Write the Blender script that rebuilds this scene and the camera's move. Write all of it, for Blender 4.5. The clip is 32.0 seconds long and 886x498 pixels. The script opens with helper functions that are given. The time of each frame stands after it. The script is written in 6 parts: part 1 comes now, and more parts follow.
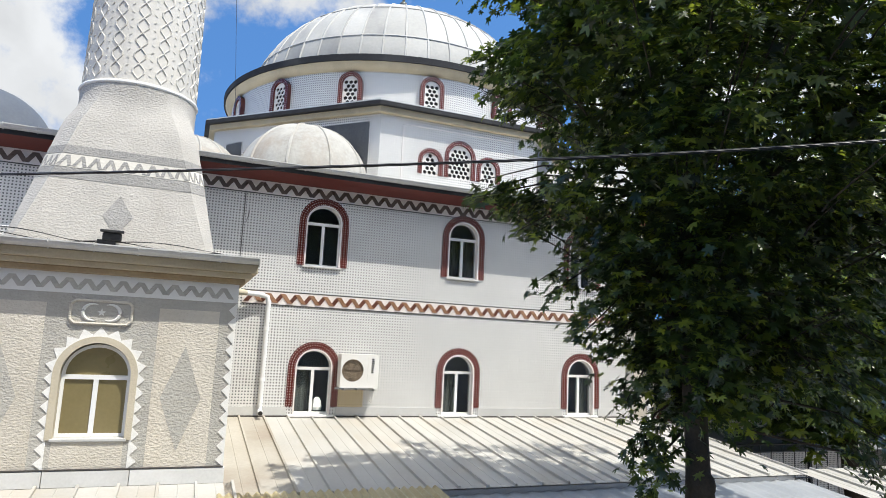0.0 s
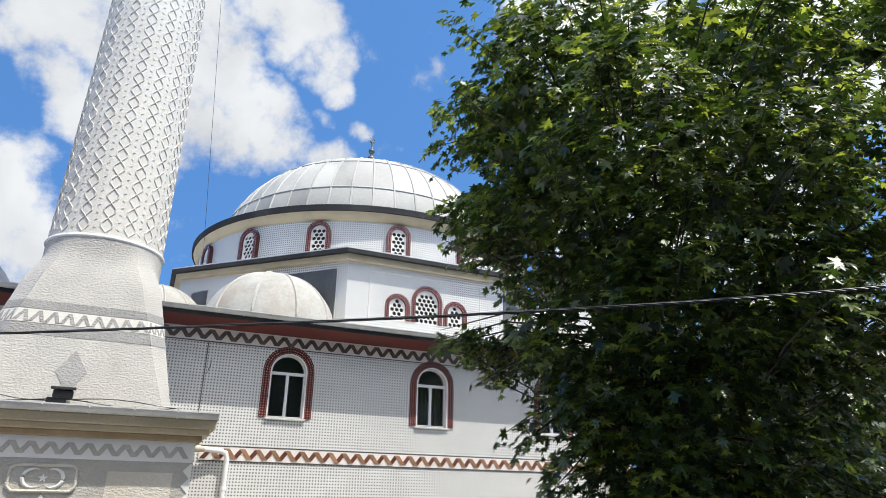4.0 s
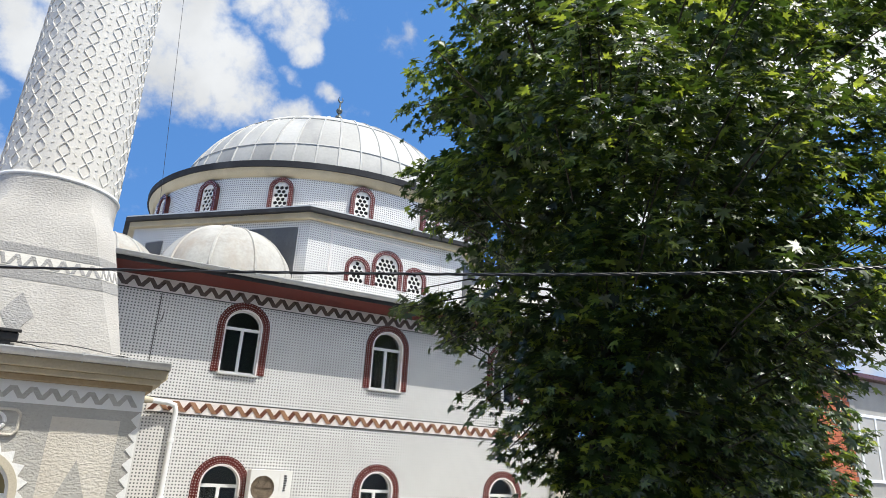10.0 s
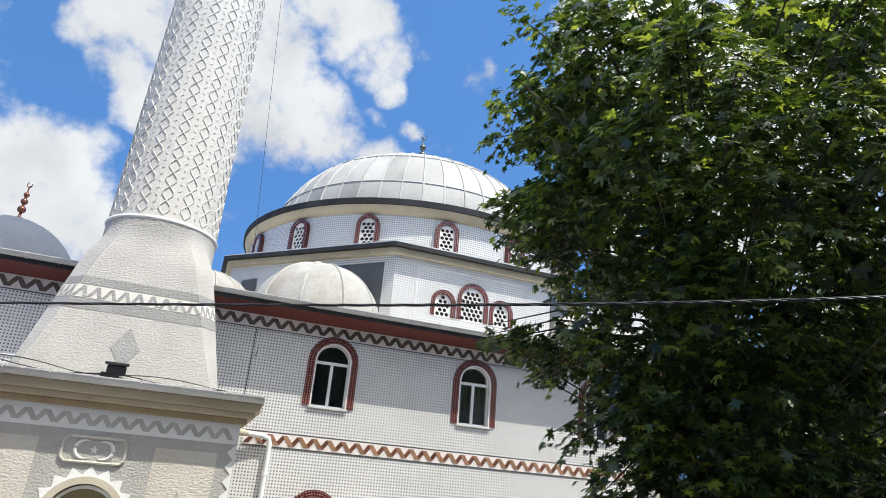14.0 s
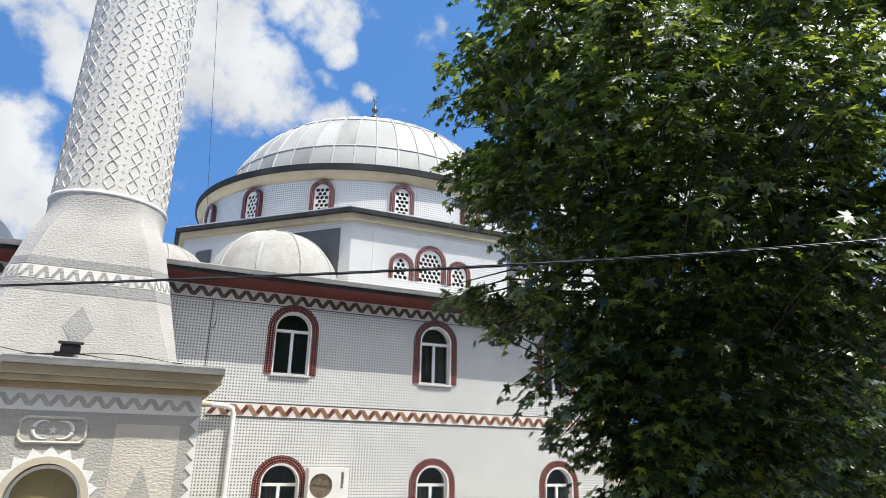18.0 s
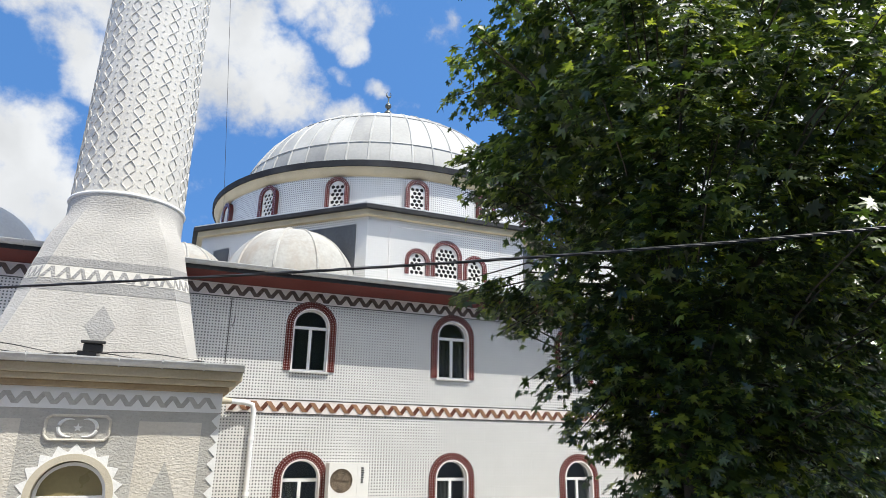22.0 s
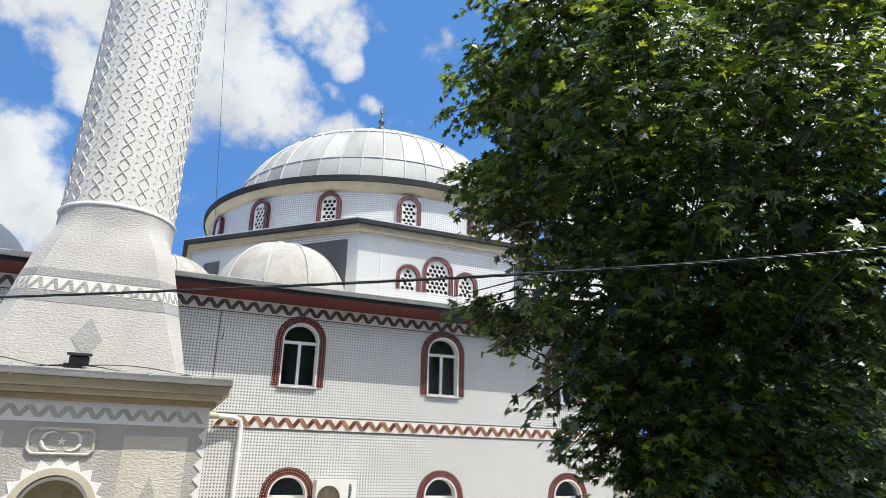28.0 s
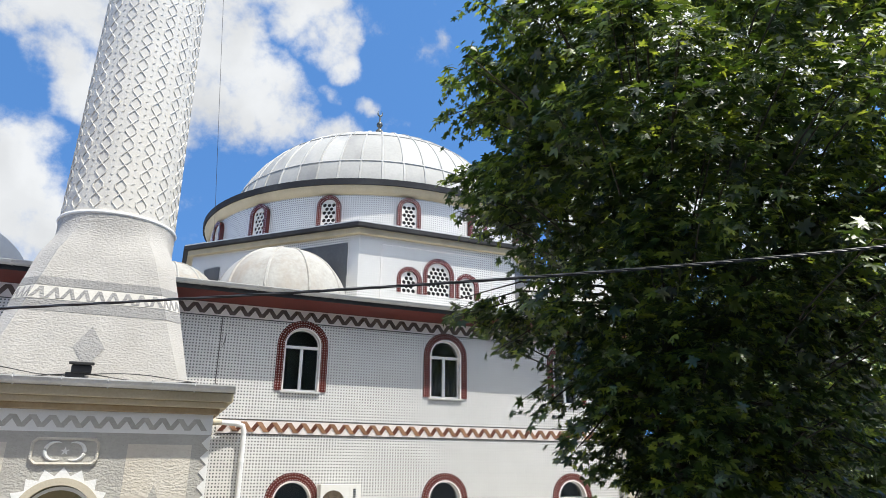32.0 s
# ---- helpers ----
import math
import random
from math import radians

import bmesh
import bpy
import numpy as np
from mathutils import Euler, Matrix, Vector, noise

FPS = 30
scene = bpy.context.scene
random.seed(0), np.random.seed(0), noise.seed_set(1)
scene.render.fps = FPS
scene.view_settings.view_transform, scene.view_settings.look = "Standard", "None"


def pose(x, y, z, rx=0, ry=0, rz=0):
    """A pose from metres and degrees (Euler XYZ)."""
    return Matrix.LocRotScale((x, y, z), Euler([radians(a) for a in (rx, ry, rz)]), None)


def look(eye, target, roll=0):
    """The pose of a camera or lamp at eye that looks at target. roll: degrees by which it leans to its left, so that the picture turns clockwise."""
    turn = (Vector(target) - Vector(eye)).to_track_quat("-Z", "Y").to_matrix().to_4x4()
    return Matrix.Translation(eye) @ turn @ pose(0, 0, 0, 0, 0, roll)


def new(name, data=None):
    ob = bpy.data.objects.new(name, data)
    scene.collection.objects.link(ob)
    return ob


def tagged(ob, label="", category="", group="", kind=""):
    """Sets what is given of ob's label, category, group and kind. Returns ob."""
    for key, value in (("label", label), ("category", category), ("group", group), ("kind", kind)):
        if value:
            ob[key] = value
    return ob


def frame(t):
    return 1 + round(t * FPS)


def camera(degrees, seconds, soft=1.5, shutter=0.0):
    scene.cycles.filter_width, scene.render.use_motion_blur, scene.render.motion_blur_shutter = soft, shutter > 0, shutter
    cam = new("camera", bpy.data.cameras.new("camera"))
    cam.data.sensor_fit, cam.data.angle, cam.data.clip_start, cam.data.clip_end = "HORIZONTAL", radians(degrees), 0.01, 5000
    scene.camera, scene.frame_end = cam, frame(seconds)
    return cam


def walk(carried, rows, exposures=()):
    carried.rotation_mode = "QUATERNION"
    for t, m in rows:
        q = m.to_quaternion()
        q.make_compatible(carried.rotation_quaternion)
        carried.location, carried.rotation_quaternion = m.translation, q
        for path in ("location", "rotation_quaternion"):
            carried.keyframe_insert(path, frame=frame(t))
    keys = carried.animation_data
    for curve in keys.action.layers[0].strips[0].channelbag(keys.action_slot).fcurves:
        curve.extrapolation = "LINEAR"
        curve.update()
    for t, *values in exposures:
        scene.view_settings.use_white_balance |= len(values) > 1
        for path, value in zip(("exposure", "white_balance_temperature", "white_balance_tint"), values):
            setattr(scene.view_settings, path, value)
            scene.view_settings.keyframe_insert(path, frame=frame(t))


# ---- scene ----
cam = camera(68.96, 32.0, soft=0.88)
PATH = [
    (0.0, 0.021, 0.010, 4.815, 98.27, -2.67, -21.81),
    (0.5, 0.040, 0.036, 4.819, 98.27, -2.55, -19.86),
    (1.0, -0.001, 0.057, 4.784, 98.54, -4.57, -16.65),
    (1.5, -0.021, 0.044, 4.750, 96.73, -2.95, -11.50),
    (1.8, -0.041, 0.066, 4.810, 96.26, -3.10, -7.80),
    (2.0, -0.039, 0.082, 4.829, 96.78, -2.45, -7.60),
    (2.5, 0.025, -0.002, 4.924, 102.40, -4.07, -13.98),
    (3.0, 0.006, -0.002, 4.886, 107.60, -0.73, -19.29),
    (3.5, 0.022, -0.056, 4.902, 110.10, -0.29, -21.94),
    (4.0, 0.039, -0.055, 4.899, 110.82, -1.00, -24.21),
    (4.5, 0.022, -0.107, 4.852, 109.86, -1.84, -27.48),
    (6.5, -0.008, 0.031, 4.832, 107.47, -3.11, -28.27),
    (7.0, -0.002, 0.013, 4.837, 106.71, -2.07, -27.51),
    (7.5, 0.019, -0.008, 4.851, 105.97, -0.81, -26.94),
    (8.0, -0.001, 0.031, 4.848, 106.45, -0.66, -27.53),
    (8.5, 0.010, -0.047, 4.819, 107.66, -1.67, -28.19),
    (9.0, 0.005, -0.005, 4.844, 107.77, -2.47, -27.85),
    (9.5, 0.021, -0.030, 4.853, 107.66, -2.58, -28.59),
    (10.0, -0.007, 0.024, 4.834, 108.29, -3.27, -28.82),
    (10.5, -0.021, 0.063, 4.836, 109.19, -4.84, -26.78),
    (11.0, 0.005, 0.071, 4.847, 110.08, -5.63, -24.23),
    (11.5, -0.019, 0.083, 4.838, 109.90, -4.72, -22.60),
    (12.0, 0.012, 0.071, 4.844, 110.22, -5.17, -22.10),
    (12.5, 0.008, 0.082, 4.842, 110.99, -4.83, -22.13),
    (13.0, 0.000, 0.058, 4.817, 111.34, -4.76, -22.37),
    (13.5, 0.008, 0.070, 4.845, 111.58, -4.58, -21.79),
    (14.0, 0.032, 0.118, 4.842, 110.77, -4.62, -21.30),
    (14.5, 0.037, 0.003, 4.783, 103.64, -1.93, -19.51),
    (16.5, 0.049, -0.013, 4.817, 106.99, -1.49, -23.15),
    (17.0, 0.040, 0.027, 4.844, 107.52, -1.89, -23.35),
    (17.5, 0.039, 0.020, 4.850, 107.85, -2.16, -24.00),
    (18.0, 0.052, 0.005, 4.843, 107.48, -1.28, -24.00),
    (18.5, 0.050, 0.031, 4.825, 107.53, -1.00, -23.29),
    (19.0, 0.044, 0.022, 4.834, 107.49, -0.92, -23.05),
    (19.5, 0.057, 0.029, 4.825, 107.51, -0.98, -23.10),
    (20.0, 0.061, -0.003, 4.840, 107.55, -0.96, -23.40),
    (20.5, 0.046, 0.029, 4.854, 107.46, -0.88, -23.19),
    (21.0, 0.061, -0.001, 4.838, 107.26, -0.77, -22.47),
    (21.5, 0.062, 0.001, 4.836, 107.17, -0.81, -22.17),
    (22.0, 0.053, 0.015, 4.835, 107.03, -0.78, -22.39),
    (22.5, 0.058, 0.005, 4.829, 107.08, -0.78, -22.20),
    (23.0, 0.068, -0.008, 4.849, 106.68, -0.54, -21.68),
    (23.5, 0.052, -0.009, 4.839, 107.01, -0.77, -21.72),
    (24.0, 0.038, 0.021, 4.833, 107.47, -1.21, -22.28),
    (24.5, 0.047, 0.001, 4.843, 107.51, -0.93, -22.24),
    (25.0, 0.050, -0.007, 4.828, 107.67, -1.03, -22.24),
    (25.5, 0.068, -0.030, 4.831, 107.70, -1.10, -22.29),
    (27.5, 0.059, -0.014, 4.831, 108.31, -1.35, -23.10),
    (28.0, 0.052, 0.007, 4.831, 108.47, -1.26, -23.34),
    (28.5, 0.055, -0.000, 4.843, 108.43, -1.08, -23.36),
    (29.0, 0.050, 0.002, 4.842, 108.54, -0.94, -23.23),
    (29.5, 0.056, -0.002, 4.840, 108.48, -0.75, -23.01),
    (30.0, 0.060, 0.004, 4.833, 108.55, -1.18, -23.78),
    (30.5, 0.051, -0.010, 4.832, 108.25, -1.10, -23.66),
    (31.0, 0.041, 0.008, 4.844, 108.19, -0.80, -23.08),
    (31.5, 0.056, -0.008, 4.841, 108.52, -0.57, -22.93),
    (32.0, 0.027, 0.030, 4.857, 108.58, -0.37, -23.12),
]
# the picture darkens a little while the bright front fills it
EXPOSURES = [(0.0, 0.28), (1.1, 0.27), (1.7, 0.15), (2.1, 0.13), (2.6, 0.2), (3.3, 0.29), (4.5, 0.3), (32.0, 0.3)]
walk(cam, [(t, pose(x, y, z, rx, ry, rz)) for t, x, y, z, rx, ry, rz in PATH], EXPOSURES)

# world, sun
SUN = Vector((0.56, -1.0, 2.41)).normalized()
sun_data = bpy.data.lights.new("sun", "SUN")
sun_data.energy, sun_data.angle, sun_data.color = 4.4, radians(0.53), (1.0, 0.965, 0.885)
sun = new("sun", sun_data)
sun.matrix_basis = look(SUN * 60, (0, 0, 0))


def build_world():
    world = bpy.data.worlds.new("sky")
    scene.world = world
    world.use_nodes = True
    nt = world.node_tree
    nt.nodes.clear()
    N, L = nt.nodes.new, nt.links.new
    out, bg = N("ShaderNodeOutputWorld"), N("ShaderNodeBackground")
    sky = N("ShaderNodeTexSky")
    sky.sky_type, sky.sun_disc = "NISHITA", False
    sky.sun_elevation, sky.sun_rotation = math.asin(SUN.z), math.atan2(SUN.x, SUN.y)
    sky.air_density, sky.dust_density, sky.ozone_density = 0.6, 0.05, 2.5
    co = N("ShaderNodeTexCoord")
    # a clear, evenly blue sky: read it somewhat above each bearing
    lift = N("ShaderNodeVectorMath")
    lift.inputs[1].default_value = (0, 0, 0.4)
    L(co.outputs["Generated"], lift.inputs[0])
    unit = N("ShaderNodeVectorMath")
    unit.operation = "NORMALIZE"
    L(lift.outputs[0], unit.inputs[0])
    L(unit.outputs[0], sky.inputs["Vector"])
    # clouds: puffs round a few bearings, broken up by noise
    warp = N("ShaderNodeTexNoise")
    warp.inputs["Scale"].default_value, warp.inputs["Detail"].default_value = 6.0, 8.0
    L(co.outputs["Generated"], warp.inputs["Vector"])
    sub = N("ShaderNodeVectorMath")
    sub.operation = "SUBTRACT"
    sub.inputs[1].default_value = (0.5, 0.5, 0.5)
    L(warp.outputs["Color"], sub.inputs[0])
    sc = N("ShaderNodeVectorMath")
    sc.operation = "SCALE"
    sc.inputs["Scale"].default_value = 0.12
    L(sub.outputs[0], sc.inputs[0])
    add = N("ShaderNodeVectorMath")
    L(co.outputs["Generated"], add.inputs[0])
    L(sc.outputs[0], add.inputs[1])
    norm = N("ShaderNodeVectorMath")
    norm.operation = "NORMALIZE"
    L(add.outputs[0], norm.inputs[0])
    total = None
    for az, el, rad, amount in CLOUDS:
        d = Vector((math.sin(radians(az)) * math.cos(radians(el)), math.cos(radians(az)) * math.cos(radians(el)), math.sin(radians(el))))
        dot = N("ShaderNodeVectorMath")
        dot.operation = "DOT_PRODUCT"
        dot.inputs[1].default_value = d
        L(norm.outputs[0], dot.inputs[0])
        ramp = N("ShaderNodeMapRange")
        ramp.interpolation_type = "LINEAR"
        ramp.inputs["From Min"].default_value = math.cos(radians(rad))
        ramp.inputs["From Max"].default_value = math.cos(radians(rad * 0.15))
        ramp.inputs["To Max"].default_value = amount
        L(dot.outputs["Value"], ramp.inputs["Value"])
        if total is None:
            total = ramp.outputs[0]
        else:
            m = N("ShaderNodeMath")
            m.operation = "MAXIMUM"
            L(total, m.inputs[0])
            L(ramp.outputs[0], m.inputs[1])
            total = m.outputs[0]
    fine = N("ShaderNodeTexNoise")
    fine.inputs["Scale"].default_value, fine.inputs["Detail"].default_value, fine.inputs["Roughness"].default_value = 11.0, 12.0, 0.62
    L(co.outputs["Generated"], fine.inputs["Vector"])
    m = N("ShaderNodeMath")
    m.operation = "MULTIPLY_ADD"
    m.inputs[1].default_value = 2.7
    L(fine.outputs["Fac"], m.inputs[0])
    L(total, m.inputs[2])
    cover = N("ShaderNodeMapRange")
    cover.interpolation_type = "SMOOTHSTEP"
    cover.inputs["From Min"].default_value, cover.inputs["From Max"].default_value = 1.52, 2.3
    L(m.outputs[0], cover.inputs["Value"])
    # cloud colour: white with soft grey folds
    fold = N("ShaderNodeTexNoise")
    fold.inputs["Scale"].default_value, fold.inputs["Detail"].default_value = 6.0, 6.0
    L(norm.outputs[0], fold.inputs["Vector"])
    tone = N("ShaderNodeMapRange")
    tone.inputs["From Min"].default_value, tone.inputs["From Max"].default_value = 0.35, 0.65
    tone.inputs["To Min"].default_value, tone.inputs["To Max"].default_value = CLOUD_DARK, CLOUD_BRIGHT
    L(fold.outputs["Fac"], tone.inputs["Value"])
    # clouds scatter forwards: brighter towards the sun, which lifts fill from unseen ones
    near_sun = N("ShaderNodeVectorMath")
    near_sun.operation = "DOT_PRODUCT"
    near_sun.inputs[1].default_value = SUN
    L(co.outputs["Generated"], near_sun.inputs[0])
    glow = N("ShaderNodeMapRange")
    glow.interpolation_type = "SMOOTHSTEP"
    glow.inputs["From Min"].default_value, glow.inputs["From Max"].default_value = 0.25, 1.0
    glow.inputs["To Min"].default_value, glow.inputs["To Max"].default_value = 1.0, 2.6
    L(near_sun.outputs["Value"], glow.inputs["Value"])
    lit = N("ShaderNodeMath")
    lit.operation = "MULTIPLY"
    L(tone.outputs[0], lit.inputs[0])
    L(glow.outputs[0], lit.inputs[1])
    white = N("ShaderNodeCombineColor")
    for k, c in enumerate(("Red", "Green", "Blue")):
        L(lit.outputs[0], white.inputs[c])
    tint = N("ShaderNodeMix")
    tint.data_type, tint.blend_type = "RGBA", "MULTIPLY"
    tint.inputs["Factor"].default_value = 1.0
    tint.inputs["B"].default_value = (0.95, 0.975, 1.0, 1)
    L(white.outputs[0], tint.inputs["A"])
    mix = N("ShaderNodeMix")
    mix.data_type = "RGBA"
    gain = N("ShaderNodeMix")
    gain.data_type, gain.blend_type = "RGBA", "MULTIPLY"
    gain.inputs["Factor"].default_value = 1.0
    gain.inputs["B"].default_value = SKY_GAIN
    L(sky.outputs["Color"], gain.inputs["A"])
    L(cover.outputs[0], mix.inputs["Factor"])
    L(gain.outputs["Result"], mix.inputs["A"])
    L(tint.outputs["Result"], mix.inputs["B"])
    L(mix.outputs["Result"], bg.inputs["Color"])
    bg.inputs["Strength"].default_value = SKY_STRENGTH
    L(bg.outputs[0], out.inputs["Surface"])


SKY_STRENGTH = 0.062
SKY_GAIN = (2.75, 4.15, 4.75, 1)
CLOUD_DARK, CLOUD_BRIGHT = 9.2, 12.2
# bearing, height, half width in degrees, weight
CLOUDS = [
    (-14.8, 32.3, 2.8, 0.80),
    (-12.6, 33.9, 4.9, 1.00),
    (-11.3, 30.8, 3.6, 1.00),
    (-9.1, 27.8, 2.8, 1.00),
    (-10.4, 26.7, 1.5, 0.70),
    (-9.8, 33.6, 4.9, 1.00),
    (-5.8, 33.1, 7.3, 1.00),
    (-2.9, 30.2, 7.3, 1.00),
    (1.2, 35.0, 5.7, 1.00),
    (4.1, 32.4, 5.3, 1.00),
    (1.0, 29.5, 4.0, 1.00),
    (3.3, 28.6, 3.6, 0.95),
    (7.6, 28.9, 4.5, 1.00),
    (11.7, 28.1, 2.8, 0.90),
    (8.7, 31.8, 3.2, 0.90),
    (4.6, 39.7, 2.8, 0.80),
    (8.5, 38.8, 4.0, 1.00),
    (11.4, 36.5, 3.2, 0.90),
    (13.2, 34.4, 2.1, 0.80),
    (11.8, 32.3, 1.5, 0.70),
    (15.1, 30.7, 1.3, 0.66),
    (-16.3, 20.8, 6.5, 1.00),
    (-13.1, 20.6, 6.1, 1.00),
    (-10.8, 18.5, 4.9, 1.00),
    (-12.9, 17.6, 5.8, 0.95),
    (-12.2, 24.5, 1.0, 0.60),
    (-19.2, 20.6, 4.2, 0.90),
    (21.7, 36.2, 2.0, 0.30),
    (-9.9, 38.9, 6.5, 1.00),
    (-3.6, 39.6, 4.9, 0.90),
    (-13.4, 40.0, 5.7, 1.00),
    (9.0, 42.0, 2.0, 0.60),
    (-24.7, 21.5, 1.2, 0.55),
    (62.1, 11.2, 5.0, 0.70),
    (60.2, 13.0, 3.0, 0.60),
    (-27.5, 3.5, 3.0, 0.60),
    (33.5, 39.0, 4.5, 0.90),
    (37.0, 26.0, 7.0, 1.30),
    (43.0, 36.0, 9.0, 1.30),
    (48.0, 24.0, 10.0, 1.30),
    (60.0, 36.0, 12.0, 1.30),
    (54.0, 14.0, 7.0, 1.20),
    (37.0, 14.0, 7.0, 1.30),
    # unseen clouds behind and overhead, added as fill for shaded walls
    (150, 62, 34, 0.9),
    (180, 38, 40, 0.9),
    (-140, 45, 32, 0.9),
    (112, 45, 30, 0.9),
    (60, 66, 22, 0.8),
    (-100, 66, 30, 0.9),
    (150, 35, 16, 0.9),
    (-120, 30, 14, 0.9),
    (-160, 55, 10, 0.8),
    (95, 40, 12, 0.8),
]
build_world()

# materials
def nodes_of(name):
    m = bpy.data.materials.new(name)
    m.use_nodes = True
    nt = m.node_tree
    return m, nt, nt.nodes["Principled BSDF"], nt.nodes.new, nt.links.new


def surface(name, a, b, scale=3.0, fine=60.0, rough=0.7, metal=0.0, bump=0.15, bump_scale=40.0, stain=0.0, stain_col=(0.2, 0.17, 0.13), spread=0.08, coords="Object", spec=0.5, flat=1.0):
    """Two tones mixed by coarse and fine noise, optional stains, relief from noise, and a random shift per object."""
    m, nt, p, N, L = nodes_of(name)
    co = N("ShaderNodeTexCoord")
    # every object reads the noise at a place of its own
    info = N("ShaderNodeObjectInfo")
    away = N("ShaderNodeVectorMath")
    away.operation = "SCALE"
    away.inputs[0].default_value = (37.0, 17.0, 53.0)
    L(info.outputs["Random"], away.inputs["Scale"])
    at = N("ShaderNodeVectorMath")
    L(co.outputs[coords], at.inputs[0])
    L(away.outputs[0], at.inputs[1])
    n1, n2, n3 = N("ShaderNodeTexNoise"), N("ShaderNodeTexNoise"), N("ShaderNodeTexNoise")
    for n, s, d in ((n1, scale, 5), (n2, fine, 3), (n3, bump_scale, 4)):
        n.inputs["Scale"].default_value, n.inputs["Detail"].default_value = s, d
        L(at.outputs[0], n.inputs["Vector"])
    if flat != 1.0:
        # trowel marks: relief and fine tone lie in short level strokes
        lay = N("ShaderNodeMapping")
        lay.inputs["Scale"].default_value = (1.0 / flat, 1.0 / flat, 1.0)
        L(at.outputs[0], lay.inputs["Vector"])
        L(lay.outputs[0], n2.inputs["Vector"])
        L(lay.outputs[0], n3.inputs["Vector"])
    mix = N("ShaderNodeMix")
    mix.data_type = "RGBA"
    mix.inputs["A"].default_value, mix.inputs["B"].default_value = (*a, 1), (*b, 1)
    ramp = N("ShaderNodeMapRange")
    ramp.inputs["From Min"].default_value, ramp.inputs["From Max"].default_value = 0.3, 0.7
    av = N("ShaderNodeMath")
    av.operation = "MULTIPLY_ADD"
    av.inputs[1].default_value = 0.35
    L(n2.outputs["Fac"], av.inputs[0])
    sc = N("ShaderNodeMath")
    sc.operation = "MULTIPLY"
    sc.inputs[1].default_value = 0.65
    L(n1.outputs["Fac"], sc.inputs[0])
    L(sc.outputs[0], av.inputs[2])
    L(av.outputs[0], ramp.inputs["Value"])
    L(ramp.outputs[0], mix.inputs["Factor"])
    col = mix.outputs["Result"]
    if stain > 0:
        st = N("ShaderNodeTexNoise")
        st.inputs["Scale"].default_value, st.inputs["Detail"].default_value = scale * 0.6, 8
        stretch = N("ShaderNodeMapping")
        stretch.inputs["Scale"].default_value = (1.6, 1.6, 0.35)
        L(at.outputs[0], stretch.inputs["Vector"])
        L(stretch.outputs[0], st.inputs["Vector"])
        r2 = N("ShaderNodeMapRange")
        r2.inputs["From Min"].default_value, r2.inputs["From Max"].default_value = 0.52, 0.75
        r2.inputs["To Max"].default_value = stain
        L(st.outputs["Fac"], r2.inputs["Value"])
        mx = N("ShaderNodeMix")
        mx.data_type = "RGBA"
        mx.inputs["B"].default_value = (*stain_col, 1)
        L(r2.outputs[0], mx.inputs["Factor"])
        L(col, mx.inputs["A"])
        col = mx.outputs["Result"]
    rnd = N("ShaderNodeMapRange")
    rnd.inputs["To Min"].default_value, rnd.inputs["To Max"].default_value = 1 - spread, 1 + spread
    L(info.outputs["Random"], rnd.inputs["Value"])
    hsv = N("ShaderNodeHueSaturation")
    L(rnd.outputs[0], hsv.inputs["Value"])
    L(col, hsv.inputs["Color"])
    L(hsv.outputs[0], p.inputs["Base Color"])
    rr = N("ShaderNodeMapRange")
    rr.inputs["To Min"].default_value, rr.inputs["To Max"].default_value = max(rough - 0.12, 0.02), min(rough + 0.12, 1)
    L(n1.outputs["Fac"], rr.inputs["Value"])
    L(rr.outputs[0], p.inputs["Roughness"])
    p.inputs["Metallic"].default_value = metal
    p.inputs["Specular IOR Level"].default_value = spec
    if bump > 0:
        bp = N("ShaderNodeBump")
        bp.inputs["Strength"].default_value, bp.inputs["Distance"].default_value = min(bump, 1.0), 0.02
        L(n3.outputs["Fac"], bp.inputs["Height"])
        L(bp.outputs[0], p.inputs["Normal"])
    return m


